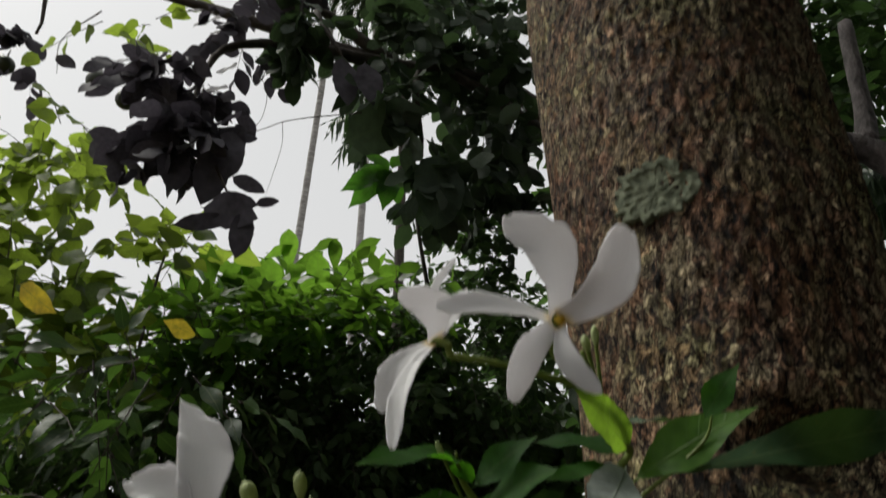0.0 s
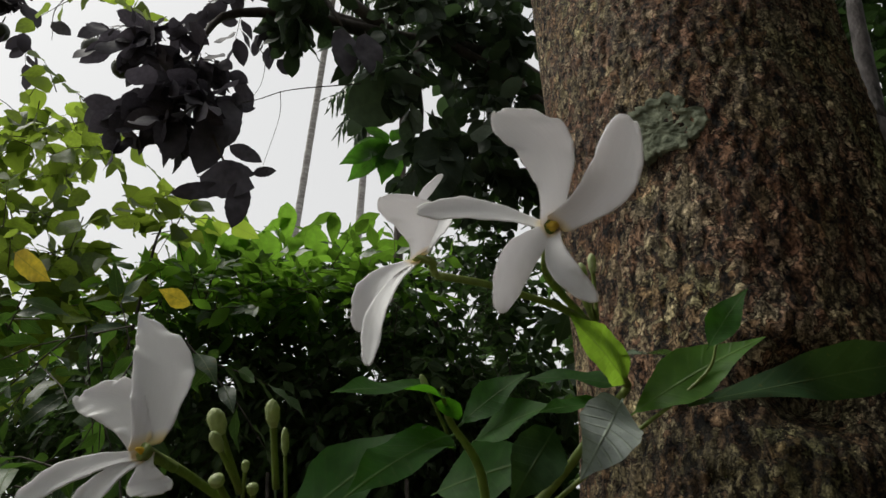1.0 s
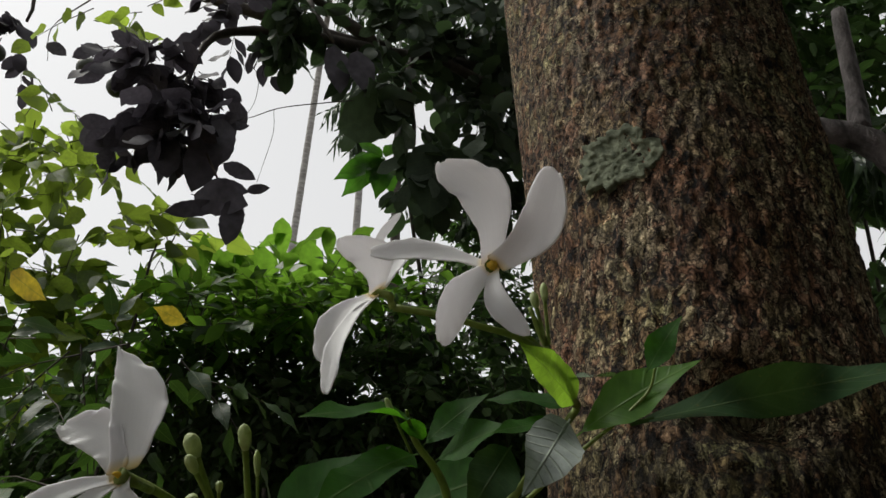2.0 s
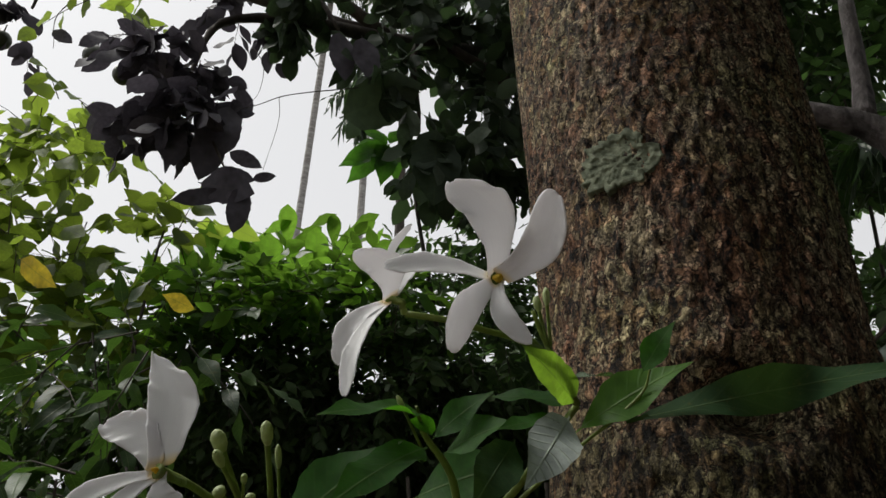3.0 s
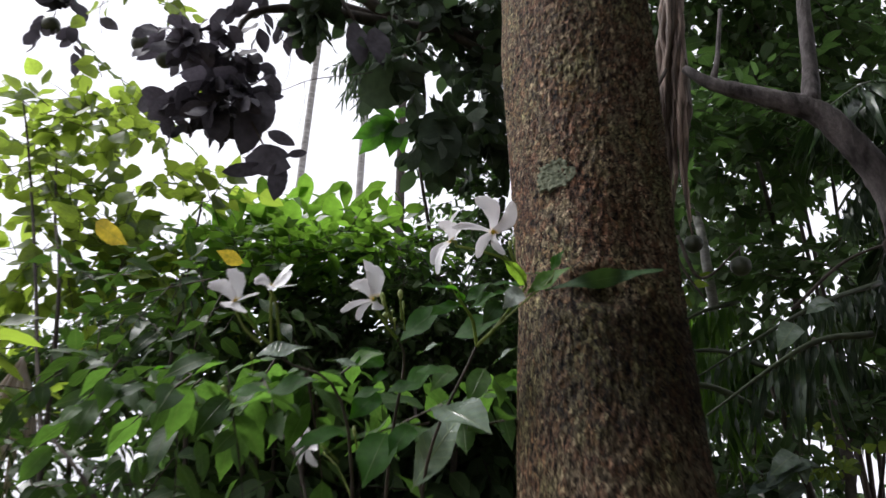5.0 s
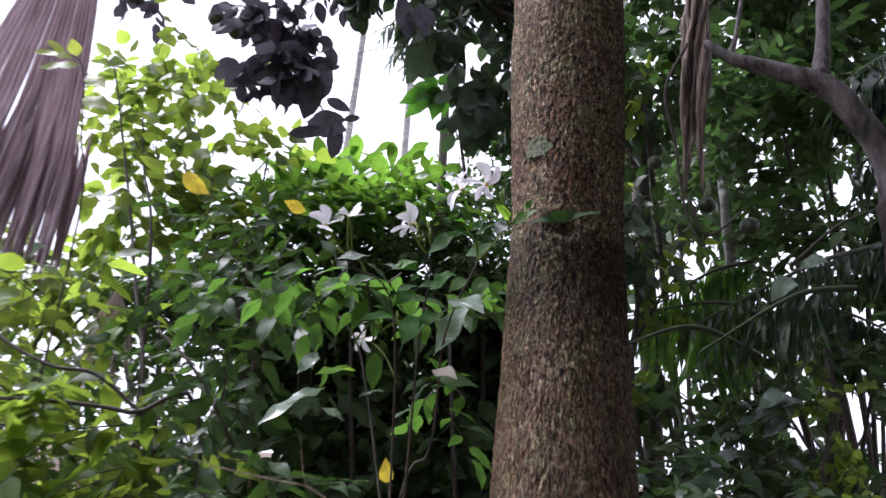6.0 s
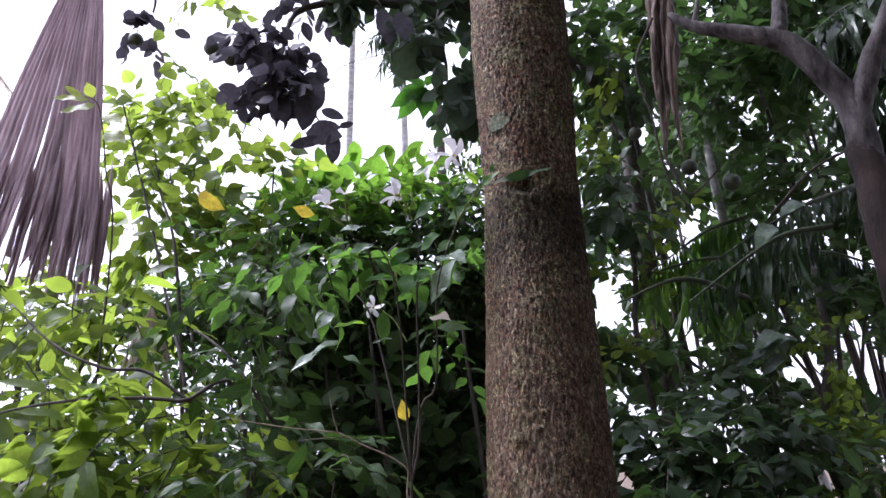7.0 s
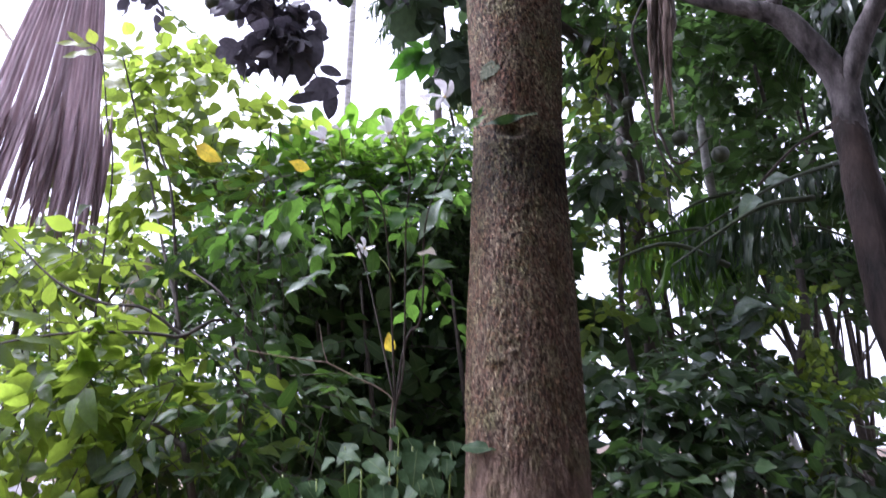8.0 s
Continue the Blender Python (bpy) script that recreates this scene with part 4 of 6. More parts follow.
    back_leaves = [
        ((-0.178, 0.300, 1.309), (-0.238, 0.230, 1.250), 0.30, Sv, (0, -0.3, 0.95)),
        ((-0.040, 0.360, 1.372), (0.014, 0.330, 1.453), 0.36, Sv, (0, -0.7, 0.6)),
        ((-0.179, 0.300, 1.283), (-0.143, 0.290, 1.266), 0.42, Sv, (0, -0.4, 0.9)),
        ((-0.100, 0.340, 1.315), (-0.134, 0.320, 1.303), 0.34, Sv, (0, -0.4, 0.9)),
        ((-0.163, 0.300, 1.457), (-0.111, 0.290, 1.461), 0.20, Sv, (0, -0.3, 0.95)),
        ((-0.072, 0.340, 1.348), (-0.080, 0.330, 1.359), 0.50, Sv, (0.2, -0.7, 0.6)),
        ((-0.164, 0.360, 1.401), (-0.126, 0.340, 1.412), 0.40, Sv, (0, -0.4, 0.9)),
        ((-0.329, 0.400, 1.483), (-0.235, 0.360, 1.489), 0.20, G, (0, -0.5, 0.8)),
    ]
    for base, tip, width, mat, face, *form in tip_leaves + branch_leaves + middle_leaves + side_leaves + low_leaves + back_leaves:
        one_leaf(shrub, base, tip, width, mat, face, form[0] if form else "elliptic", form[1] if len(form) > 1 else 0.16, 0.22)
    # the body of the shrub behind and below
    foliage(shrub, [
        ((-0.227, 0.340, 1.473), (0.05, 0.06, 0.012), 8),
        ((-0.162, 0.360, 1.490), (0.06, 0.06, 0.015), 8),
        ((-0.103, 0.400, 1.516), (0.06, 0.06, 0.015), 8),
        ((-0.046, 0.420, 1.539), (0.06, 0.06, 0.015), 8),
        ((0.015, 0.420, 1.550), (0.04, 0.05, 0.015), 7),
        ((-0.188, 0.520, 1.584), (0.1, 0.08, 0.012), 11),
        ((-0.069, 0.540, 1.608), (0.08, 0.08, 0.012), 8),
        ((-0.318, 0.550, 1.540), (0.08, 0.08, 0.015), 9),
        ((-0.449, 0.600, 1.514), (0.08, 0.08, 0.02), 9),
        ((0.003, 0.420, 1.448), (0.06, 0.05, 0.03), 4),
        ((0.034, 0.400, 1.371), (0.04, 0.04, 0.03), 1),
        ((-0.047, 0.500, 1.330), (0.06, 0.08, 0.04), 4),
        ],
        leaf_template("elliptic", 0.44, 0.2, 0.28), 0.060, LEAF_SHRUB_FILL, 11, per=6, spray=0.09, droop=0.10, up=0.1, tidy=0.75, under=(1.472, 0.10), singles=300)
    return shrub


flowering_shrub()


# ---- the overhanging fruit tree, dark against the sky ----
def fruit(parent, c, r):
    V, F = [], []
    for i in range(13):
        f = math.pi * i / 12
        for j in range(20):
            a = 2 * math.pi * j / 20
            q = Vector((math.sin(f) * math.cos(a), math.sin(f) * math.sin(a), math.cos(f)))
            k = r * (1 + 0.03 * noise.noise(q * 2 + Vector(c))) * (1 - 0.10 * max(0, q.z) ** 6)
            V.append(Vector(c) + q * k)
    for i in range(12):
        for j in range(20):
            k = (j + 1) % 20
            F.append((i * 20 + j, i * 20 + 20 + j, i * 20 + 20 + k, i * 20 + k))
    ob = link_mesh("fruit", V, F, FRUIT, parent, "round unripe green fruit")
    V, F = tube([Vector(c) + Vector((0, 0, r * 0.85)), Vector(c) + Vector((r * 0.1, 0, r * 1.9))], [r * 0.09, r * 0.06], 6, 2)
    link_mesh("stalk", V, F, DARK_BARK, ob)


def fruit_tree():
    tree = thing("fruit_tree", "spreading fruit tree with dark glossy flare-tinted leaves and round green fruits", "tree", (0.9, 3.2, 0))
    crotch = (0.8, 3.1, 3.0)
    limb("trunk", [(0.95, 3.3, 0), (0.9, 3.25, 1.6), crotch], [0.07, 0.055, 0.05], DARK_BARK, tree, sides=12)
    for pts, rad in (
            ([crotch, (0.3, 2.6, 3.5), (-0.3, 2.1, 3.3), (-0.764, 1.750, 3.077), (-0.834, 1.650, 2.747)], [0.06, 0.045, 0.03, 0.015, 0.006]),
            ([(-0.3, 2.1, 3.3), (-0.564, 1.900, 3.378), (-0.435, 1.800, 3.082)], [0.03, 0.014, 0.006]),
            ([crotch, (0.5, 2.5, 3.1), (-0.145, 2.000, 3.213), (-0.155, 1.900, 2.753)], [0.05, 0.03, 0.016, 0.006]),
            ([(-0.834, 1.650, 2.747), (-0.667, 1.550, 2.471), (-0.581, 1.500, 2.324)], [0.006, 0.004, 0.002]),
            ([(-0.3, 2.1, 3.3), (-1.468, 1.900, 3.525), (-1.584, 1.900, 3.244)], [0.03, 0.012, 0.005]),
            ([(-0.690, 1.620, 2.619), (-0.612, 1.660, 2.675), (-0.537, 1.720, 2.758), (-0.348, 1.800, 2.849)], [0.0008, 0.0012, 0.0016, 0.002]),
            ([(-0.669, 1.700, 2.916), (-0.629, 1.700, 2.851), (-0.619, 1.680, 2.741), (-0.643, 1.660, 2.659)], [0.0014, 0.0011, 0.0008, 0.0005]),
            ([(-0.564, 1.700, 2.736), (-0.554, 1.700, 2.645), (-0.562, 1.660, 2.458)], [0.001, 0.0008, 0.0006]),
            ([(-1.335, 1.850, 3.310), (-1.442, 1.850, 3.175), (-1.395, 1.820, 3.000)], [0.003, 0.0018, 0.0008])):
        limb("branch", pts, rad, DARK_BARK, tree)
    oval = leaf_template("oval", 0.56, 0.10, 0.14)
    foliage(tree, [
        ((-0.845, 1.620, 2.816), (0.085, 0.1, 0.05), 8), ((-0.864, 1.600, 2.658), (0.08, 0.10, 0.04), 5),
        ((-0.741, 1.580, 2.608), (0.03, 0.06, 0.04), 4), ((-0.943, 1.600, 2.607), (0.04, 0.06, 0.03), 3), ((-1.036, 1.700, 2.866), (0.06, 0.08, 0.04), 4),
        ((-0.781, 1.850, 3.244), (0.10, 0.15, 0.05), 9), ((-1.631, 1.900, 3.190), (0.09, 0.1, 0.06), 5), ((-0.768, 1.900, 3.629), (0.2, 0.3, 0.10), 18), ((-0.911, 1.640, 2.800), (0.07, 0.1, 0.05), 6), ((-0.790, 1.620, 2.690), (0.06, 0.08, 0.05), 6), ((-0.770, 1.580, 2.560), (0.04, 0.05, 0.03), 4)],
        oval, 0.098, LEAF_FLARE_TINTED, 21, per=6, spray=0.10, droop=0.7, sag=0.45, tidy=0.12, singles=300)
    foliage(tree, [
        ((0.156, 2.300, 3.482), (0.07, 0.12, 0.10), 14), ((0.127, 2.300, 3.087), (0.06, 0.12, 0.10), 14), ((0.092, 2.400, 2.863), (0.06, 0.12, 0.08), 10), ((0.203, 2.400, 2.842), (0.05, 0.12, 0.08), 8), ((-0.522, 1.800, 3.178), (0.15, 0.15, 0.07), 17),
        ((-0.233, 2.000, 3.290), (0.14, 0.2, 0.12), 26), ((-0.002, 2.200, 3.445), (0.2, 0.25, 0.22), 50),
        ((-0.101, 2.000, 2.730), (0.07, 0.15, 0.10), 14), ((-0.264, 1.900, 2.978), (0.08, 0.12, 0.06), 9),
        ((0.053, 2.200, 2.983), (0.10, 0.2, 0.2), 30),
        ((-0.097, 2.200, 4.118), (0.6, 0.5, 0.16), 110)],
        oval, 0.098, LEAF_DEEP, 22, per=6, spray=0.10, droop=0.7, sag=0.45, tidy=0.12, part="inner_crown", singles=300)
    dark_leaves = [
        ((-0.605, 1.500, 2.419), (-0.510, 1.500, 2.371), 0.36),
        ((-0.532, 1.500, 2.339), (-0.471, 1.500, 2.349), 0.40),
        ((-0.665, 1.500, 2.325), (-0.503, 1.460, 2.276), 0.46),
        ((-0.584, 1.500, 2.295), (-0.712, 1.480, 2.264), 0.32),
        ((-0.542, 1.480, 2.311), (-0.543, 1.470, 2.173), 0.40),
        ((-0.644, 1.500, 2.352), (-0.515, 1.480, 2.323), 0.36),
        ((-0.670, 1.560, 2.578), (-0.684, 1.540, 2.353), 0.40),
        ((-0.654, 1.570, 2.613), (-0.636, 1.550, 2.436), 0.42),
        ((-0.911, 1.580, 2.598), (-1.009, 1.560, 2.481), 0.46),
        ((-1.406, 1.800, 3.061), (-1.321, 1.800, 3.006), 0.42),
        ((-0.821, 1.580, 2.568), (-0.760, 1.550, 2.398), 0.45),
        ((-0.435, 1.800, 3.082), (-0.394, 1.800, 2.874), 0.38), ((-0.356, 1.800, 3.060), (-0.312, 1.800, 2.877), 0.45)]
    deep_leaves = [((-0.432, 1.950, 2.834), (-0.152, 1.850, 2.908), 0.55), ((-0.100, 1.900, 2.777), (-0.095, 1.900, 2.484), 0.55)]
    for b, t, w in deep_leaves:
        one_leaf(tree, b, t, w, LEAF_DEEP, (0.35, -0.85, -0.35), "oval", 0.06, 0.1)
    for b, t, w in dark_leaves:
        one_leaf(tree, b, t, w, LEAF_FLARE_TINTED_SINGLE, (0.35, -0.85, -0.35), "oval", 0.06, 0.1)
    for c, r in (((-1.164, 1.700, 2.873), 0.035), ((0.767, 2.400, 3.973), 0.04), ((0.665, 2.100, 2.519), 0.03), ((0.904, 2.200, 2.381), 0.037), ((1.077, 2.200, 2.296), 0.040),
                 ((-1.119, 1.800, 2.881), 0.034), ((-0.807, 1.800, 2.734), 0.034), ((-1.656, 1.900, 3.099), 0.035)):
        fruit(tree, c, r)


# same flare tint in the colour, for the leaves set one by one
LEAF_FLARE_TINTED_SINGLE = leaf_material("flare_tinted_single_leaf", (0.074, 0.068, 0.084), (0.105, 0.096, 0.114), (0.09, 0.08, 0.10), 0.26, 0.65, island=False, veins=0.0, gloss=0.2, midrib=0.1)
fruit_tree()


# ---- saplings and shrubs to the side and behind ----
def sapling():
    plant = thing("sapling", "slender sapling with thin translucent yellow-green leaves", "tree", (-1.3, 2.0, 0))
    for pts, rad in (
            ([(-1.25, 1.9, 0), (-1.016, 1.500, 1.167), (-1.269, 1.700, 1.800), (-1.575, 1.900, 2.457), (-1.689, 1.900, 2.783)], [0.010, 0.008, 0.006, 0.005, 0.003]),
            ([(-1.1, 1.9, 0), (-1.204, 1.700, 1.752), (-1.440, 1.900, 2.285), (-1.564, 2.000, 2.595)], [0.009, 0.007, 0.005, 0.003]),
            ([(-1.0, 2.0, 0.1), (-0.931, 1.900, 2.082), (-0.968, 2.000, 2.426)], [0.007, 0.005, 0.003])):
        limb("stem", pts, rad, DARK_BARK, plant)
    foliage(plant, [
        ((-1.701, 2.000, 2.767), (0.12, 0.2, 0.07), 5), ((-1.466, 2.100, 2.798), (0.22, 0.2, 0.09), 10), ((-1.212, 2.100, 2.572), (0.18, 0.2, 0.10), 4),
        ((-1.601, 2.000, 2.449), (0.16, 0.2, 0.10), 8), ((-1.047, 2.000, 2.400), (0.12, 0.1, 0.07), 2), ((-1.362, 2.000, 2.298), (0.22, 0.2, 0.08), 6),
        ((-1.150, 2.000, 2.071), (0.24, 0.2, 0.06), 12), ((-1.467, 1.900, 2.044), (0.18, 0.2, 0.08), 9), ((-1.568, 2.100, 2.652), (0.14, 0.15, 0.16), 12),
        ((-1.525, 2.100, 2.942), (0.16, 0.15, 0.08), 8), ((-1.001, 2.100, 2.471), (0.08, 0.1, 0.08), 10), ((-1.228, 2.200, 2.579), (0.10, 0.1, 0.08), 2), ((-1.385, 2.000, 2.231), (0.22, 0.2, 0.12), 14), ((-1.238, 2.100, 2.399), (0.18, 0.12, 0.10), 3), ((-1.283, 1.900, 3.252), (0.05, 0.08, 0.06), 3), ((-1.166, 1.900, 3.336), (0.05, 0.08, 0.04), 2), ((-1.657, 2.200, 2.905), (0.10, 0.1, 0.08), 5), ((-1.192, 2.000, 2.741), (0.09, 0.1, 0.11), 8), ((-1.633, 2.000, 2.495), (0.08, 0.12, 0.12), 9), ((-1.558, 2.000, 2.133), (0.10, 0.12, 0.12), 11)],
        leaf_template("ovate", 0.64, 0.14, 0.15), 0.098, LEAF_SUNNY, 31, per=5, spray=0.2, droop=0.45, tidy=0.25, singles=300)
    for b, t in (((-1.094, 1.550, 2.126), (-0.966, 1.530, 2.044)), ((-0.607, 1.500, 1.990), (-0.695, 1.500, 2.026))):
        one_leaf(plant, b, t, 0.46, LEAF_YELLOW, (0.2, -0.75, -0.6), "elliptic", 0.1, 0.1, "yellowed leaf with brown specks")


sapling()


def whorl_shrub():
    plant = thing("broadleaf_shrub", "bushy shrub with upright whorls of bright green leaves", "shrub", (-0.6, 2.6, 0))
    tops = [(-0.726, 2.600, 2.641), (-0.876, 2.500, 2.566), (-0.559, 2.700, 2.692), (-0.952, 2.400, 2.473), (-0.715, 2.400, 2.412), (-0.567, 2.500, 2.456), (-1.010, 2.400, 2.378), (-0.713, 2.300, 2.286), (-0.445, 2.600, 2.549)]
    P, A, Nn, S = [], [], [], []
    rng = np.random.default_rng(5)
    for q in tops:
        limb("stem", [(q[0] * 0.6 - 0.25, 2.7, 0), (q[0] * 0.85, 2.65, q[2] * 0.6), q], [0.014, 0.01, 0.006], DARK_BARK, plant)
        for k in range(18):
            a = k * 2.4
            lift = 1.15 - 0.09 * k
            d = np.array([math.cos(a), math.sin(a), lift])
            P.append(np.array(q) - np.array([0, 0, 0.008 * k]))
            A.append(d)
            Nn.append([-d[0] * lift, -d[1] * lift, 1.0])
            S.append(0.225 * rng.uniform(0.7, 1.15))
    leaves_mesh("crown", leaf_template("paddle", 0.36, 0.2, 0.15), np.array(P), np.array(A), np.array(Nn) + rng.normal(size=(len(P), 3)) * 0.2, np.array(S), LEAF_WHORL, plant, singles=300)
    # broad leaves lit from behind, drooping from one shoot
    shoot = (-0.303, 2.300, 2.955)
    for tip in ((-0.493, 2.300, 2.851), (-0.465, 2.352, 2.806), (-0.467, 2.248, 2.846), (-0.417, 2.301, 3.031), (-0.446, 2.351, 2.983), (-0.316, 2.247, 2.740), (-0.264, 2.302, 2.784), (-0.276, 2.351, 3.060), (-0.357, 2.247, 2.799)):
        one_leaf(plant, shoot, tip, 0.42, LEAF_WHORL_SINGLE, (0.2, -0.9, 0.1), "elliptic", 0.1, 0.2)
    limb("stem", [(-0.1, 2.7, 0), (0.0, 2.6, 1.6), (-0.214, 2.300, 2.860)], [0.02, 0.014, 0.006], DARK_BARK, plant)


LEAF_WHORL_SINGLE = leaf_material("bright_single_leaf", (0.03, 0.09, 0.015), (0.05, 0.13, 0.02), (0.12, 0.34, 0.03), 0.5, 0.35, island=False)
whorl_shrub()


def hedge():
    plant = thing("dark_hedge", "dense dark green hedge of small leaves in deep shade", "hedge", (-0.4, 2.6, 0))
    for x in (-1.3, -0.9, -0.5, -0.1, 0.3):
        limb("stem", [(x, 2.3, 0), (x + 0.05, 2.2, 0.8), (x - 0.04, 2.1, 1.7)], [0.02, 0.015, 0.006], DARK_BARK, plant)
    foliage(plant, [
        ((-0.813, 2.400, 1.982), (0.5, 0.3, 0.20), 300), ((-0.337, 2.400, 2.020), (0.4, 0.3, 0.22), 290), ((0.015, 2.500, 2.227), (0.3, 0.3, 0.28), 210),
        ((-1.400, 2.500, 1.939), (0.35, 0.25, 0.16), 130), ((-1.434, 2.700, 1.934), (0.30, 0.2, 0.16), 90), ((-1.603, 2.600, 1.785), (0.30, 0.2, 0.16), 80), ((-1.233, 2.700, 2.145), (0.22, 0.2, 0.10), 60), ((0.047, 2.600, 2.720), (0.2, 0.3, 0.3), 90), ((-0.436, 2.600, 2.332), (0.35, 0.2, 0.10), 90)],
        leaf_template("lance", 0.42, 0.18, 0.2), 0.062, LEAF_HEDGE, 41, per=8, spray=0.17, tidy=0.3)
    foliage(plant, [((-0.5, 2.8, 0.7), (1.0, 0.25, 0.9), 420), ((-0.45, 2.3, 1.0), (0.75, 0.12, 0.5), 170), ((0.05, 2.9, 0.9), (0.4, 0.25, 1.0), 200), ((-0.35, 2.95, 1.75), (1.0, 0.2, 0.40), 300), ((0.12, 3.0, 1.9), (0.3, 0.2, 0.5), 110)],
            leaf_template("elliptic", 0.5, 0.15, 0.2), 0.15, LEAF_HEDGE, 43, per=7, spray=0.3, tidy=0.15, part="inner_leaves")
    foliage(plant, [
        ((-0.516, 2.300, 2.336), (0.25, 0.25, 0.04), 26), ((-0.185, 2.200, 2.332), (0.16, 0.2, 0.04), 16), ((-0.748, 2.200, 2.301), (0.2, 0.2, 0.04), 24), ((-0.989, 2.200, 2.231), (0.2, 0.2, 0.05), 18), ((-1.060, 2.050, 2.147), (0.16, 0.12, 0.05), 13), ((-0.864, 2.050, 2.179), (0.16, 0.12, 0.05), 14), ((-0.646, 2.050, 2.204), (0.16, 0.12, 0.05), 14), ((-0.448, 2.050, 2.246), (0.14, 0.12, 0.05), 9)],
        leaf_template("elliptic", 0.42, 0.18, 0.2), 0.085, LEAF_WHORL, 42, per=6, spray=0.16, droop=0.2, up=0.3, part="leafy_top")


hedge()


def side_bush():
    plant = thing("green_bush", "leafy bush with pale green drooping leaves on thin arching twigs", "shrub", (-0.75, 1.0, 0))
    for pts, rad in (
            ([(-0.55, 1.05, 0), (-0.601, 0.950, 1.223), (-0.730, 0.850, 1.274), (-0.911, 0.820, 1.283), (-1.093, 0.820, 1.271), (-1.299, 0.850, 1.239)], [0.007, 0.0055, 0.005, 0.0042, 0.0036, 0.002]),
            ([(-0.709, 0.870, 1.272), (-0.823, 0.850, 1.349), (-0.921, 0.830, 1.359), (-1.063, 0.830, 1.419), (-1.220, 0.850, 1.541)], [0.0048, 0.0044, 0.004, 0.0034, 0.002]),
            ([(-0.523, 0.950, 1.223), (-0.626, 0.900, 1.381), (-0.753, 0.950, 1.472)], [0.005, 0.004, 0.0025]),
            ([(-0.5, 1.0, 0), (-0.619, 0.800, 0.894), (-0.675, 0.800, 1.020), (-0.740, 0.750, 1.070)], [0.012, 0.010, 0.006, 0.003])):
        limb("branch", pts, rad, DARK_BARK, plant)
    foliage(plant, [
        ((-1.311, 1.100, 1.375), (0.22, 0.25, 0.14), 18), ((-1.120, 0.900, 1.101), (0.22, 0.2, 0.13), 34), ((-0.979, 1.000, 1.229), (0.2, 0.2, 0.10), 22),
        ((-0.787, 0.950, 1.208), (0.16, 0.2, 0.10), 12), ((-0.867, 0.900, 1.074), (0.2, 0.2, 0.10), 26), ((-0.893, 0.800, 0.953), (0.2, 0.15, 0.06), 13), ((-1.584, 1.300, 1.648), (0.2, 0.2, 0.08), 15), ((-1.163, 1.200, 1.556), (0.16, 0.2, 0.07), 11), ((-0.710, 0.780, 0.931), (0.16, 0.12, 0.05), 14)],
        leaf_template("lance", 0.40, 0.2, 0.28), 0.108, LEAF_BUSH, 51, per=5, spray=0.2, droop=0.4, tidy=0.4, singles=300)
    foliage(plant, [
        ((-0.594, 0.900, 1.048), (0.22, 0.2, 0.12), 12), ((-0.660, 0.950, 1.345), (0.14, 0.15, 0.10), 8), ((-0.464, 0.800, 1.153), (0.12, 0.12, 0.08), 6),
        ((-0.625, 0.800, 0.944), (0.2, 0.15, 0.07), 11), ((-0.420, 0.800, 0.935), (0.14, 0.15, 0.07), 10), ((-0.742, 0.850, 1.006), (0.14, 0.12, 0.07), 11), ((-0.655, 1.100, 1.542), (0.12, 0.12, 0.06), 8), ((-0.817, 1.400, 1.849), (0.16, 0.15, 0.06), 12), ((-0.566, 1.200, 1.810), (0.14, 0.12, 0.05), 10), ((-0.487, 1.000, 1.579), (0.10, 0.12, 0.04), 5), ((-0.848, 1.200, 1.607), (0.14, 0.12, 0.06), 10), ((-0.323, 0.750, 1.124), (0.06, 0.06, 0.05), 4), ((-1.126, 1.700, 1.479), (0.16, 0.15, 0.10), 16), ((-0.923, 1.500, 1.245), (0.16, 0.15, 0.10), 16), ((-1.595, 1.900, 1.493), (0.20, 0.15, 0.10), 14), ((-1.724, 1.800, 1.317), (0.20, 0.15, 0.10), 16), ((-1.108, 1.600, 1.173), (0.20, 0.15, 0.08), 16), ((-1.466, 1.700, 1.136), (0.20, 0.15, 0.08), 14), ((-1.081, 1.400, 0.981), (0.24, 0.15, 0.08), 20), ((-0.675, 1.200, 0.957), (0.20, 0.15, 0.06), 14)],
        leaf_template("lance", 0.38, 0.2, 0.28), 0.078, LEAF_BUSH_SHADED, 52, per=6, spray=0.17, droop=0.35, tidy=0.45, part="shaded_leaves")
    return plant


LEAF_BUSH = leaf_material("bush_leaf", (0.022, 0.052, 0.013), (0.095, 0.165, 0.03), (0.40, 0.56, 0.06), 0.46, 0.45, gloss=0.3)
# darker copy of the bush leaf; its shade is put into the colour
LEAF_BUSH_SHADED = leaf_material("shaded_bush_leaf", (0.015, 0.036, 0.014), (0.044, 0.082, 0.028), (0.12, 0.25, 0.035), 0.24, 0.4, gloss=0.2)
side_bush()


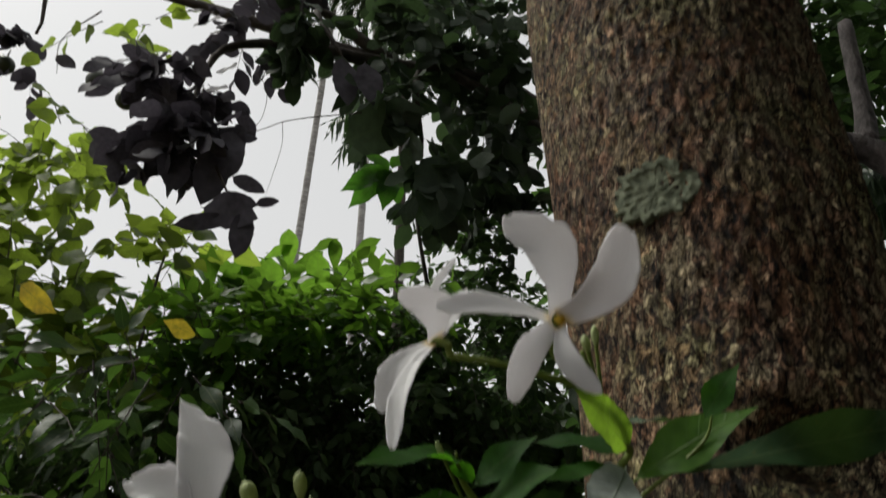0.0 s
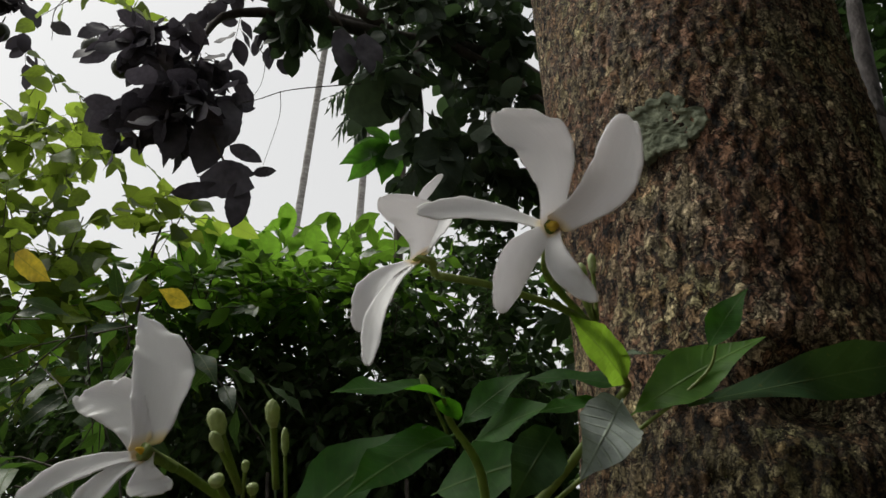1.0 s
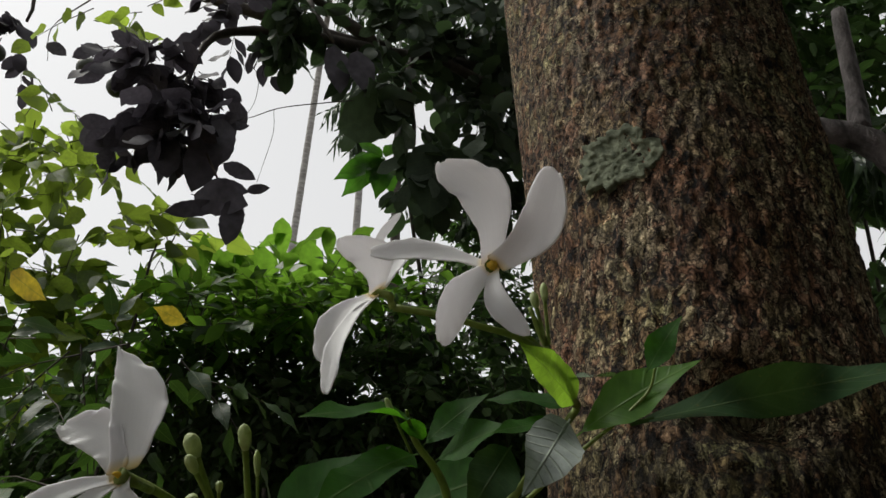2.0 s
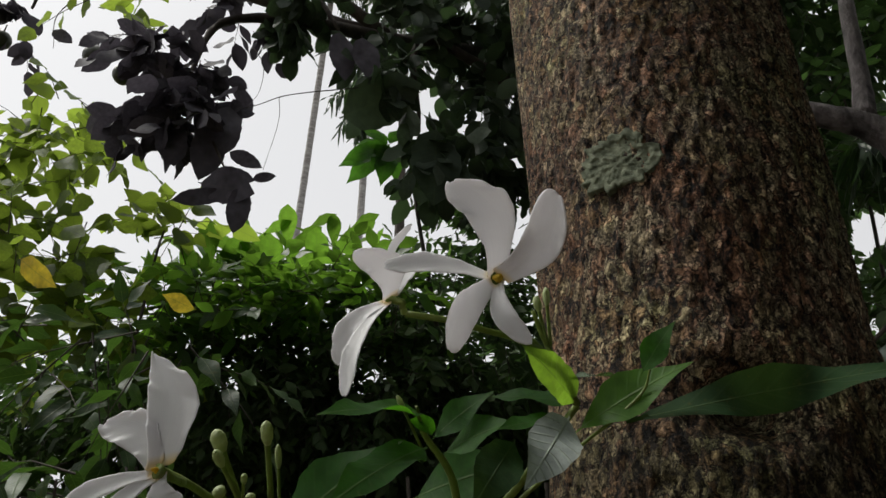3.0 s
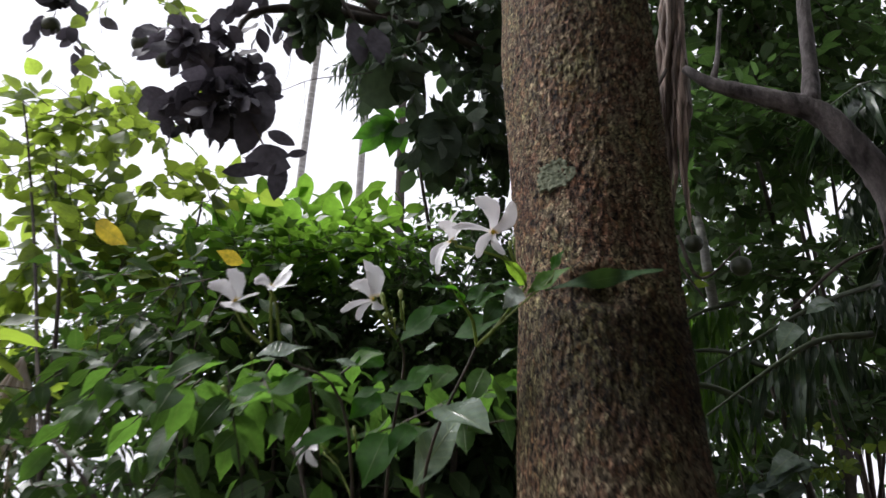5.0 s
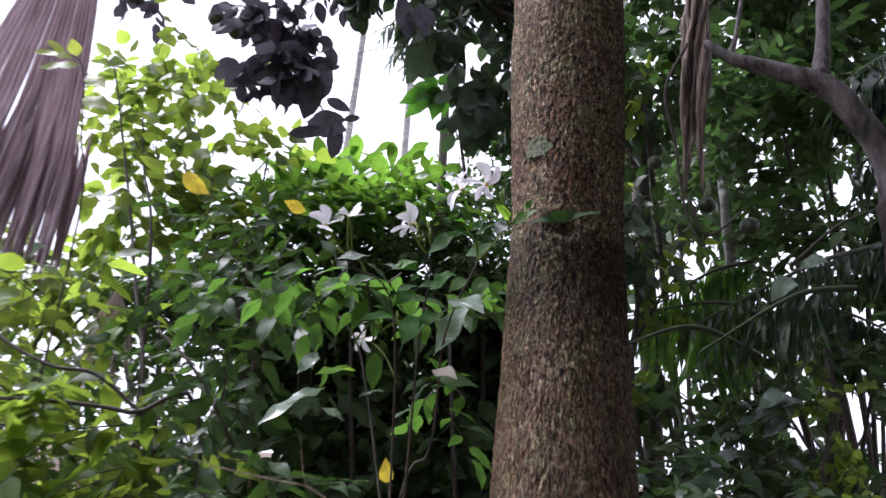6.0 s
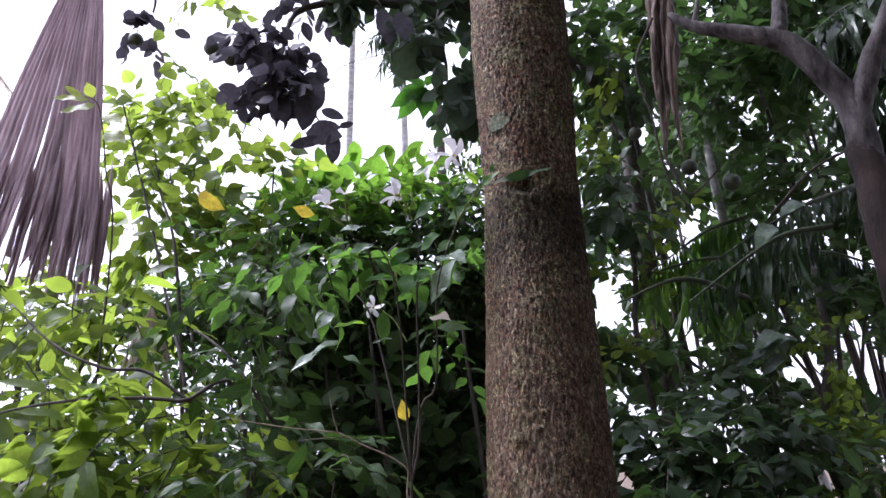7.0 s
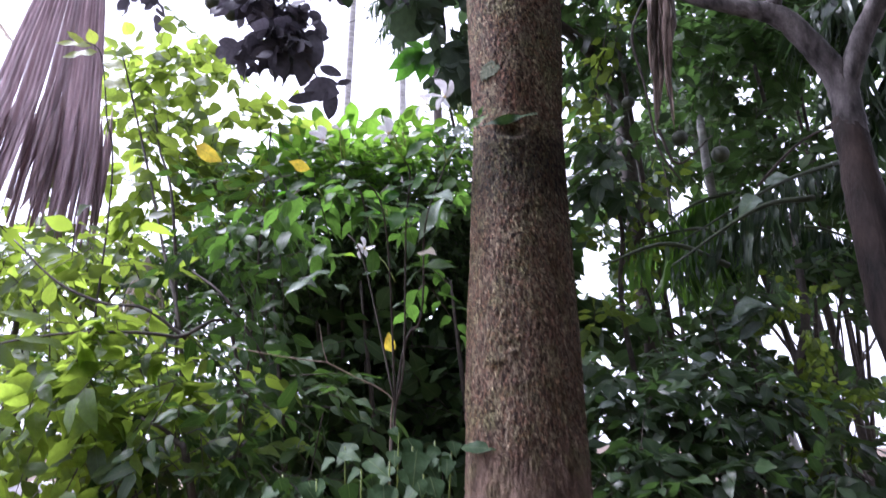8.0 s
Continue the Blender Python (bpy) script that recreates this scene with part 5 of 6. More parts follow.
def bare_twig():
    plant = thing("bare_twig", "forked bare tan twig reaching out of the shrub", "twig", (-0.1, 0.55, 0))
    fork = (-0.237, 0.510, 1.173)
    limb("stem", [(-0.1, 0.6, 0.0), (-0.115, 0.560, 1.004), (-0.107, 0.535, 1.101), (-0.196, 0.520, 1.152), fork], [0.0023, 0.0019, 0.0015, 0.0015, 0.0014], TAN_TWIG, plant)
    limb("side_twig", [fork, (-0.246, 0.505, 1.202), (-0.254, 0.500, 1.246)], [0.0013, 0.0010, 0.0005], TAN_TWIG, plant)
    limb("side_twig", [fork, (-0.319, 0.495, 1.182), (-0.376, 0.480, 1.191), (-0.431, 0.470, 1.201)], [0.0014, 0.0012, 0.0010, 0.0005], TAN_TWIG, plant)
    limb("side_twig", [(-0.104, 0.560, 1.015), (-0.098, 0.500, 1.131), (-0.105, 0.480, 1.204)], [0.0007, 0.0006, 0.0004], TAN_TWIG, plant)
    one_leaf(plant, (-0.105, 0.480, 1.188), (-0.109, 0.470, 1.227), 0.55, LEAF_YELLOW, (0, -1, 0.2), "ovate", 0.1, 0.1, "yellowed hanging leaf")


bare_twig()


def low_plant():
    plant = thing("heart_leaf_plant", "low plant with drooping heart-shaped green leaves", "plant", (-0.12, 0.3, 0))
    rng = random.Random(8)
    tops = [(-0.119, 0.320, 0.981), (-0.080, 0.360, 0.994), (-0.039, 0.340, 1.017), (-0.004, 0.360, 1.027), (0.030, 0.300, 1.018), (-0.187, 0.300, 0.964), (-0.256, 0.340, 0.969), (-0.172, 0.420, 1.015), (-0.076, 0.420, 1.040), (-0.012, 0.280, 0.976), (-0.070, 0.260, 0.959)]
    for q in tops:
        limb("stem", [(-0.12 + 0.3 * (q[0] + 0.12), 0.3 + 0.4 * (q[1] - 0.3), 0), (q[0] * 0.8 - 0.02, q[1] + 0.02, q[2] * 0.6), q], [0.003, 0.0022, 0.0014], GREEN_STEM, plant)
        for k in range(4):
            a = rng.uniform(0, 6.28)
            base = Vector(q) + Vector((rng.uniform(-0.02, 0.02), rng.uniform(-0.02, 0.02), rng.uniform(-0.04, 0.01)))
            s = rng.uniform(0.032, 0.058)
            tip = base + Vector((math.cos(a) * 0.6, math.sin(a) * 0.5 - 0.2, -0.75)) * s
            one_leaf(plant, base, tip, 0.72, LEAF_HEART, (math.cos(a) * 0.6, -0.7, 0.6), "heart", 0.12, 0.12)

    for base, tip, w in (((-0.015, 0.220, 1.013), (-0.017, 0.200, 0.961), 0.75), ((-0.098, 0.260, 0.998), (-0.058, 0.230, 0.972), 0.6), ((-0.152, 0.300, 1.007), (-0.110, 0.280, 0.993), 0.5), ((0.014, 0.240, 1.018), (-0.003, 0.220, 0.993), 0.6),
                         ((0.049, 0.200, 1.017), (0.117, 0.180, 1.015), 0.3), ((-0.081, 0.360, 1.046), (-0.064, 0.350, 1.033), 0.8)):
        one_leaf(plant, base, tip, w, LEAF_HEART, (0.1, -0.75, 0.65), "heart", 0.12, 0.12)


LEAF_HEART = leaf_material("heart_leaf", (0.022, 0.050, 0.020), (0.050, 0.090, 0.042), (0.08, 0.17, 0.03), 0.16, 0.5, island=False, gloss=0.10)
low_plant()


DARK_STEM = plain_material("dark_green_stalk", (0.025, 0.035, 0.015), (0.06, 0.08, 0.035), 30, 0.5)


def frond(parent, base, mid, tip, leaflet, count, material, name="frond", hang=0.9, width=0.07, label=""):
    """A feather frond: a rachis with two rows of strap leaflets that hang."""
    line = smooth_line([base, mid, tip], count // 2)
    P, A, Nn, S = [], [], [], []
    rng = np.random.default_rng(len(line) + int(abs(base[0]) * 977))
    for i, c in enumerate(line[2:], 2):
        f = i / (len(line) - 1)
        d = (line[min(i + 1, len(line) - 1)] - line[i - 1]).normalized()
        s = d.cross(Vector((0, 0, 1))).normalized()
        for sg in (-1, 1):
            a = d * 0.55 + s * sg * 0.8 + Vector((0, 0, -hang))
            P.append(c)
            A.append(Vector(a) + Vector(rng.normal(size=3) * 0.2))
            Nn.append(Vector((0, 0, 1)) + s * sg * 0.4 + Vector(rng.normal(size=3) * 0.35))
            S.append(leaflet * (0.55 + 0.9 * math.sin(math.pi * min(f * 0.9 + 0.08, 1))) * rng.uniform(0.6, 1.15))
    P, A, Nn, S = np.array(P), np.array(A), np.array(Nn), np.array(S)
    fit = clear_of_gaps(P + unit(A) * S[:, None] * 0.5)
    rachis = limb(name, [base, mid, tip], [0.012, 0.009, 0.003], DRY_PALE if material is DRY_PALE else DARK_STEM, parent, label, 6, 8)
    leaves_mesh("blade", leaf_template("strap", width, 0.3, 0.35), P[fit], A[fit], Nn[fit], S[fit], material, rachis)


# ---- the hanging dry palm frond ----
def dry_frond():
    ob = thing("dry_palm_frond", "hanging dry brown fan palm frond with ragged split strips", "palm frond", (-1.492, 1.320, 3.243))
    apex = Vector((-1.492, 1.320, 3.243))
    rng = random.Random(4)
    right, left = Vector((-1.281, 1.270, 1.667)), Vector((-1.786, 1.220, 1.824))
    side, back = Vector((1, 0, 0)), Vector((0, 1, 0))

    def along(f, s, low):
        bow = Vector((0.02 - 0.055 * f, 0, 0.03))
        return apex + (low - apex) * s + bow * math.sin(math.pi * s)

    # folded segments, fused near the stalk and torn apart lower down
    count = 19
    for k in range(count):
        f0, f1 = k / count, (k + 1) / count
        torn = 0.62 if rng.random() < 0.12 else 0.84 + 0.10 * rng.random() - (0.14 if k > count * 0.5 else 0.0)
        ends = 0.97 + 0.08 * rng.random()
        slack, lag, keel = rng.uniform(-0.03, 0.03), rng.uniform(-0.02, 0.02), rng.uniform(0.003, 0.006)
        V, F = [], []
        rows = 18
        for r in range(rows + 1):
            s = r / rows * ends
            free = max(0.0, (s - torn) / (ends - torn))
            lows = [right.lerp(left, f ** 1.15) for f in (f0, f1)]
            a, b = along(f0, s, lows[0]), along(f1, s, lows[1])
            mid = a.lerp(b, 0.5) + back * (-keel * min(1.0, s * 2.2) - 0.02 * free + slack * free + 0.02 * noise.noise((f0 * 7, s * 2, 1)) * s) + side * (lag * free)
            half = (b - a) * 0.5 * (1.14 - 0.70 * free ** 0.8)
            wave = back * (0.008 * free * math.sin(9 * s + k))
            V += [mid - half + back * keel * min(1.0, s * 2.2) + wave, mid, mid + half + back * keel * min(1.0, s * 2.2) - wave]
        for r in range(rows):
            for q in (r * 3, r * 3 + 1):
                F.append((q, q + 1, q + 4, q + 3))
        seg = link_mesh("segment", V, F, DRY_FROND, ob, smooth=False)
        mod = seg.modifiers.new("thickness", "SOLIDIFY")
        mod.thickness = 0.0008
    # ragged strips below
    n = 84
    for i in range(n):
        f = min(1, max(0, (i + rng.uniform(-0.4, 0.4)) / (n - 1)))
        low = right.lerp(left, f ** 1.15) + Vector((rng.uniform(-0.02, 0.02), rng.uniform(-0.06, 0.04), rng.uniform(-0.06, 0.13)))
        start = 0.70 + rng.uniform(0, 0.12)
        V, F = [], []
        steps = 9
        wide = rng.uniform(0.007, 0.015)
        spin = rng.uniform(-0.9, 0.9)
        for k in range(steps + 1):
            s = start + (1 - start) * k / steps
            cpt = along(f, s, low) + back * (0.012 * math.sin(i * 2.1 + 5 * s) + 0.03 * (1 - k / steps) + 0.006)
            w = wide * min(1, 0.1 + 2.2 * k / steps) * (1 - (k / steps) ** 2 * 0.85)
            tw = side * math.cos(spin * k / steps) + back * math.sin(spin * k / steps)
            bk = back * math.cos(spin * k / steps) - side * math.sin(spin * k / steps)
            V += [cpt - tw * w + bk * w * 0.5, cpt, cpt + tw * w + bk * w * 0.5]
        for k in range(steps):
            for q in (k * 3, k * 3 + 1):
                F.append((q, q + 1, q + 4, q + 3))
        strip = link_mesh("strip", V, F, DRY_FROND, ob)
        mod = strip.modifiers.new("thickness", "SOLIDIFY")
        mod.thickness = 0.0008
    limb("stalk", [apex + Vector((0.10, 0.1, 0.8)), apex + Vector((0.03, 0.05, 0.3)), apex, apex + Vector((-0.02, 0, -0.12))], [0.02, 0.018, 0.02, 0.006], DRY_FROND, ob)


dry_frond()

edge_frond = thing("dry_frond_tip", "thin grey dry frond tip hanging beside the path", "palm frond", (-2.848, 1.900, 3.410))
frond(edge_frond, (-2.870, 1.900, 3.480), (-2.576, 1.900, 3.236), (-2.243, 1.900, 2.849), 0.10, 26, DRY_PALE, hang=0.6, width=0.1)


def vine_leaves():
    plant = thing("climbing_vine", "thin vine with small bright yellow-green leaves", "vine", (-1.127, 1.100, 1.657))
    limb("stem", [((-1.140, 1.120, 1.664))[:2] + (0.0,), (-1.118, 1.100, 1.657), (-1.165, 1.080, 2.033), (-1.210, 1.070, 2.244), (-1.265, 1.060, 2.283)], [0.004, 0.003, 0.0025, 0.002, 0.001], DARK_BARK, plant)
    for b, t, w in (((-1.215, 1.070, 2.251), (-1.324, 1.040, 2.217), 0.42), ((-1.240, 1.070, 2.273), (-1.357, 1.040, 2.273), 0.34), ((-1.235, 1.070, 2.277), (-1.243, 1.040, 2.322), 0.7),
                    ((-1.271, 1.070, 2.279), (-1.329, 1.050, 2.322), 0.4), ((-1.192, 1.070, 2.212), (-1.105, 1.050, 2.166), 0.5), ((-1.185, 1.080, 2.156), (-1.086, 1.050, 2.094), 0.5)):
        one_leaf(plant, b, t, w, LEAF_VINE, (0.1, -0.9, 0.5), "elliptic", 0.08, 0.12)


LEAF_VINE = leaf_material("vine_leaf", (0.16, 0.21, 0.03), (0.24, 0.28, 0.045), (0.5, 0.6, 0.09), 0.5, 0.45, island=False)
vine_leaves()


# ---- palms ----
def palm(base, top, r, fronds, seed):
    ob = thing("palm_tree", "tall slender palm with a pale ringed trunk", "palm tree", (base[0], base[1], 0), "palms")
    base, top = Vector(base), Vector(top)
    V, F = [], []
    steps, sides = 90, 14
    for i in range(steps + 1):
        f = i / steps
        c = base.lerp(top, f)
        rr = r * (1.15 - 0.25 * f) * (1.05 if i % 3 == 0 else 1.0)
        for j in range(sides):
            a = 2 * math.pi * j / sides
            V.append(c + Vector((math.cos(a) * rr, math.sin(a) * rr, 0)))
    for i in range(steps):
        for j in range(sides):
            k = (j + 1) % sides
            F.append((i * sides + j, i * sides + k, (i + 1) * sides + k, (i + 1) * sides + j))
    link_mesh("trunk", V, F, PALE_BARK, ob)
    rng = random.Random(seed)
    for k in range(fronds):
        a = 2 * math.pi * k / fronds + rng.uniform(-0.2, 0.2)
        reach = rng.uniform(1.3, 1.8)
        mid = top + Vector((math.cos(a) * reach * 0.6, math.sin(a) * reach * 0.6, rng.uniform(0.3, 0.8)))
        end = top + Vector((math.cos(a) * reach, math.sin(a) * reach, rng.uniform(-0.9, 0.0)))
        frond(ob, tuple(top), tuple(mid), tuple(end), 0.55, 40, LEAF_PALM)
    return ob


P1a, P1b = Vector((-2.327, 8.500, 5.235)), Vector((-2.294, 8.500, 9.152))
P2a, P2b = Vector((-1.376, 8.000, 5.043)), Vector((-1.429, 8.000, 7.299))
for a, b, r, k in ((P1a, P1b, 0.048, 1), (P2a, P2b, 0.046, 2)):
    way = (b - a) / (b.z - a.z)
    palm(a - way * a.z, b + way * 2.6, r, 9, k)

young_palm = thing("young_palm", "young palm with dark drooping feather fronds", "palm tree", (0.3, 5.2, 0))
heart = Vector((-0.604, 5.000, 5.568))
limb("trunk", [(heart.x + 0.2, 5.2, 0), (heart.x + 0.1, 5.1, heart.z * 0.5), tuple(heart)], [0.06, 0.045, 0.035], DARK_BARK, young_palm)
for m, e in (((-0.851, 4.900, 5.295), (-1.071, 4.800, 4.693)), ((-0.836, 4.900, 5.115), (-0.940, 4.900, 4.652)), ((-0.887, 4.900, 5.416), (-1.197, 4.900, 5.045)), ((-0.761, 5.000, 5.954), (-1.017, 5.000, 5.881)),
             ((-0.406, 5.100, 6.121), (-0.018, 5.200, 5.681)), ((-0.654, 5.300, 6.440), (-0.487, 5.600, 7.359))):
    frond(young_palm, tuple(heart), m, e, 0.26, 40, LEAF_PALM, hang=0.7, width=0.09)


# ---- the right side: forked grey tree, hanging roots, palms and dense woods ----
def grey_tree():
    tree = thing("forked_grey_tree", "smooth grey tree with a long forked limb", "tree", (2.05, 1.7, 0))
    limb("trunk", [(2.05, 1.7, 0), (1.540, 1.720, 1.193), (1.462, 1.750, 1.699), (1.446, 1.780, 2.136), (1.442, 1.800, 2.260)],
         [0.10, 0.085, 0.075, 0.061, 0.056], SHADED_TRUNK, tree, "brown rough lower trunk with shade in its dark colour", sides=16, steps=8)
    limb("limb", [(1.446, 1.780, 2.150), (1.442, 1.800, 2.412), (1.360, 1.800, 2.582), (1.250, 1.810, 2.739), (1.088, 1.850, 2.824), (0.921, 1.900, 2.912), (0.844, 1.950, 3.011)],
         [0.058, 0.054, 0.048, 0.044, 0.034, 0.024, 0.016], GREY_BARK, tree, sides=16, steps=8)
    limb("limb", [(1.424, 1.790, 2.248), (1.470, 1.770, 2.444), (1.532, 1.750, 2.606), (1.606, 1.700, 2.773), (1.743, 1.700, 3.138)], [0.030, 0.043, 0.042, 0.037, 0.03], GREY_BARK, tree, sides=14, steps=8)
    limb("limb", [(1.227, 1.810, 2.774), (1.269, 1.850, 2.965), (1.319, 1.900, 3.355)], [0.035, 0.028, 0.024], GREY_BARK, tree, sides=10)
    limb("limb", [(0.921, 1.900, 2.912), (0.952, 1.900, 3.025), (1.008, 1.950, 3.301)], [0.014, 0.01, 0.008], GREY_BARK, tree)
    for pts in ([(0.754, 1.900, 2.970), (0.663, 1.900, 2.748), (0.700, 1.900, 2.500), (0.738, 1.900, 2.212), (0.818, 1.900, 2.060)], [(0.744, 1.900, 2.288), (0.812, 1.900, 2.134), (0.958, 1.900, 2.255)],
                [(1.149, 2.000, 2.064), (1.310, 1.900, 2.218), (1.514, 1.800, 2.286)]):
        limb("twig", pts, [0.007, 0.006, 0.005, 0.003], DARK_BARK, tree)


grey_tree()


def hanging_bundle():
    ob = thing("dead_leaf_bundle", "bundle of dry brown palm leaves hanging down", "palm frond", (0.857, 2.050, 3.134))
    rng = random.Random(9)
    for k in range(22):
        top = Vector((0.937, 2.050, 4.457)) + Vector((rng.uniform(-0.03, 0.03), rng.uniform(-0.03, 0.03), 0))
        low = Vector((0.816, 2.050, 2.397)) + Vector((rng.uniform(-0.05, 0.045), rng.uniform(-0.03, 0.03), rng.uniform(-0.05, 0.55)))
        line = [top]
        for f in (0.25, 0.45, 0.6, 0.75, 0.88):
            line.append(top.lerp(low, f) + Vector((rng.uniform(-0.022, 0.022), rng.uniform(-0.02, 0.02), 0)))
        w = rng.uniform(0.006, 0.015)
        limb("strand", line + [low], [w * 0.5, w * 0.8, w, w * 1.1, w, w * 0.8, 0.002], DRY_BROWN, ob, sides=5, steps=4, wobble=0.7)


hanging_bundle()


def pale_sapling():
    ob = thing("pale_trunk", "thin pale grey tree trunk in the woods", "tree", (1.9, 3.3, 0))
    limb("trunk", [(1.9, 3.3, 0), (1.415, 3.300, 2.011), (1.257, 3.000, 2.419), (1.235, 3.000, 2.750), (1.318, 3.300, 3.079), (1.491, 3.900, 3.979)], [0.032, 0.028, 0.026, 0.024, 0.022, 0.018], PALE_BARK, ob)


pale_sapling()


def side_palms():
    ob = thing("understory_palm", "understory palm with long drooping green fronds", "palm tree", (1.5, 3.0, 0))
    limb("trunk", [(1.7, 3.0, 0), (1.65, 2.9, 1.0), (1.306, 2.600, 1.987)], [0.024, 0.02, 0.016], DARK_BARK, ob)
    h = (1.306, 2.600, 1.987)
    frond(ob, h, (1.015, 2.450, 2.020), (0.604, 2.400, 1.915), 0.25, 44, LEAF_FROND, hang=5.0, width=0.075)
    frond(ob, h, (1.187, 2.550, 2.018), (0.965, 2.500, 1.908), 0.20, 30, LEAF_PALM, hang=5.0, width=0.08)
    frond(ob, h, (1.474, 2.400, 2.009), (1.686, 2.300, 1.895), 0.24, 44, LEAF_PALM, hang=5.0, width=0.09)
    frond(ob, (1.595, 2.200, 2.247), (1.255, 2.100, 2.099), (0.774, 2.000, 1.801), 0.12, 26, LEAF_PALM, hang=1.2, width=0.17)
    frond(ob, h, (1.057, 2.500, 1.604), (0.960, 2.500, 1.367), 0.15, 24, LEAF_FROND, hang=1.5, width=0.12)
    frond(ob, (0.927, 1.750, 1.664), (0.698, 1.700, 1.737), (0.451, 1.650, 1.646), 0.17, 26, LEAF_FROND, hang=5.0, width=0.10)
    frond(ob, (1.258, 1.750, 1.922), (1.032, 1.700, 1.866), (0.700, 1.650, 1.643), 0.19, 22, LEAF_PALM, hang=3.0, width=0.09)
    frond(ob, (1.382, 3.000, 2.400), (1.119, 2.900, 2.292), (0.776, 2.800, 2.042), 0.24, 36, LEAF_FROND, hang=4.0, width=0.08)
    far = thing("fan_palm", "palm with dark feather fronds above the grey limb", "palm tree", (2.9, 2.9, 0))
    h2 = (2.303, 2.600, 3.107)
    limb("trunk", [(h2[0] + 0.1, 2.7, 0), (h2[0] + 0.05, 2.65, 1.5), h2], [0.045, 0.04, 0.035], DARK_BARK, far)
    for m, e in (((1.958, 2.500, 3.364), (1.549, 2.400, 3.084)), ((1.970, 2.500, 3.061), (1.603, 2.400, 2.641)), ((2.038, 2.600, 2.823), (1.726, 2.500, 2.265))):
        frond(far, h2, m, e, 0.36, 50, LEAF_PALM, hang=0.7, width=0.08)


# brighter copy of the palm leaflet with its backlight put into the colour
LEAF_FROND = leaf_material("backlit_palm_leaflet", (0.03, 0.07, 0.02), (0.06, 0.12, 0.03), (0.2, 0.42, 0.04), 0.45, 0.4, veins=0.0)
side_palms()


def woodland(label, mat, tpl, size, spray, seed, foot, clumps):
    """One tree of the woods: trunk, branches and a crown of leafy twigs."""
    t = thing("woodland_tree", label, "tree", foot, "woods")
    top = Vector(clumps[0][0])
    limb("trunk", [foot, (foot[0] * 0.7 + top.x * 0.3, foot[1], top.z * 0.45), tuple(top)], [0.032, 0.025, 0.010], DARK_BARK, t, sides=10)
    for c, _, _ in clumps[1:]:
        limb("branch", [(foot[0] * 0.85 + top.x * 0.15, foot[1], min(top.z, c[2]) * 0.4), (foot[0] * 0.4 + c[0] * 0.6, foot[1] * 0.4 + c[1] * 0.6, c[2] * 0.8), c], [0.014, 0.010, 0.004], DARK_BARK, t)
    foliage(t, clumps, tpl, size, mat, seed, per=7, spray=spray)


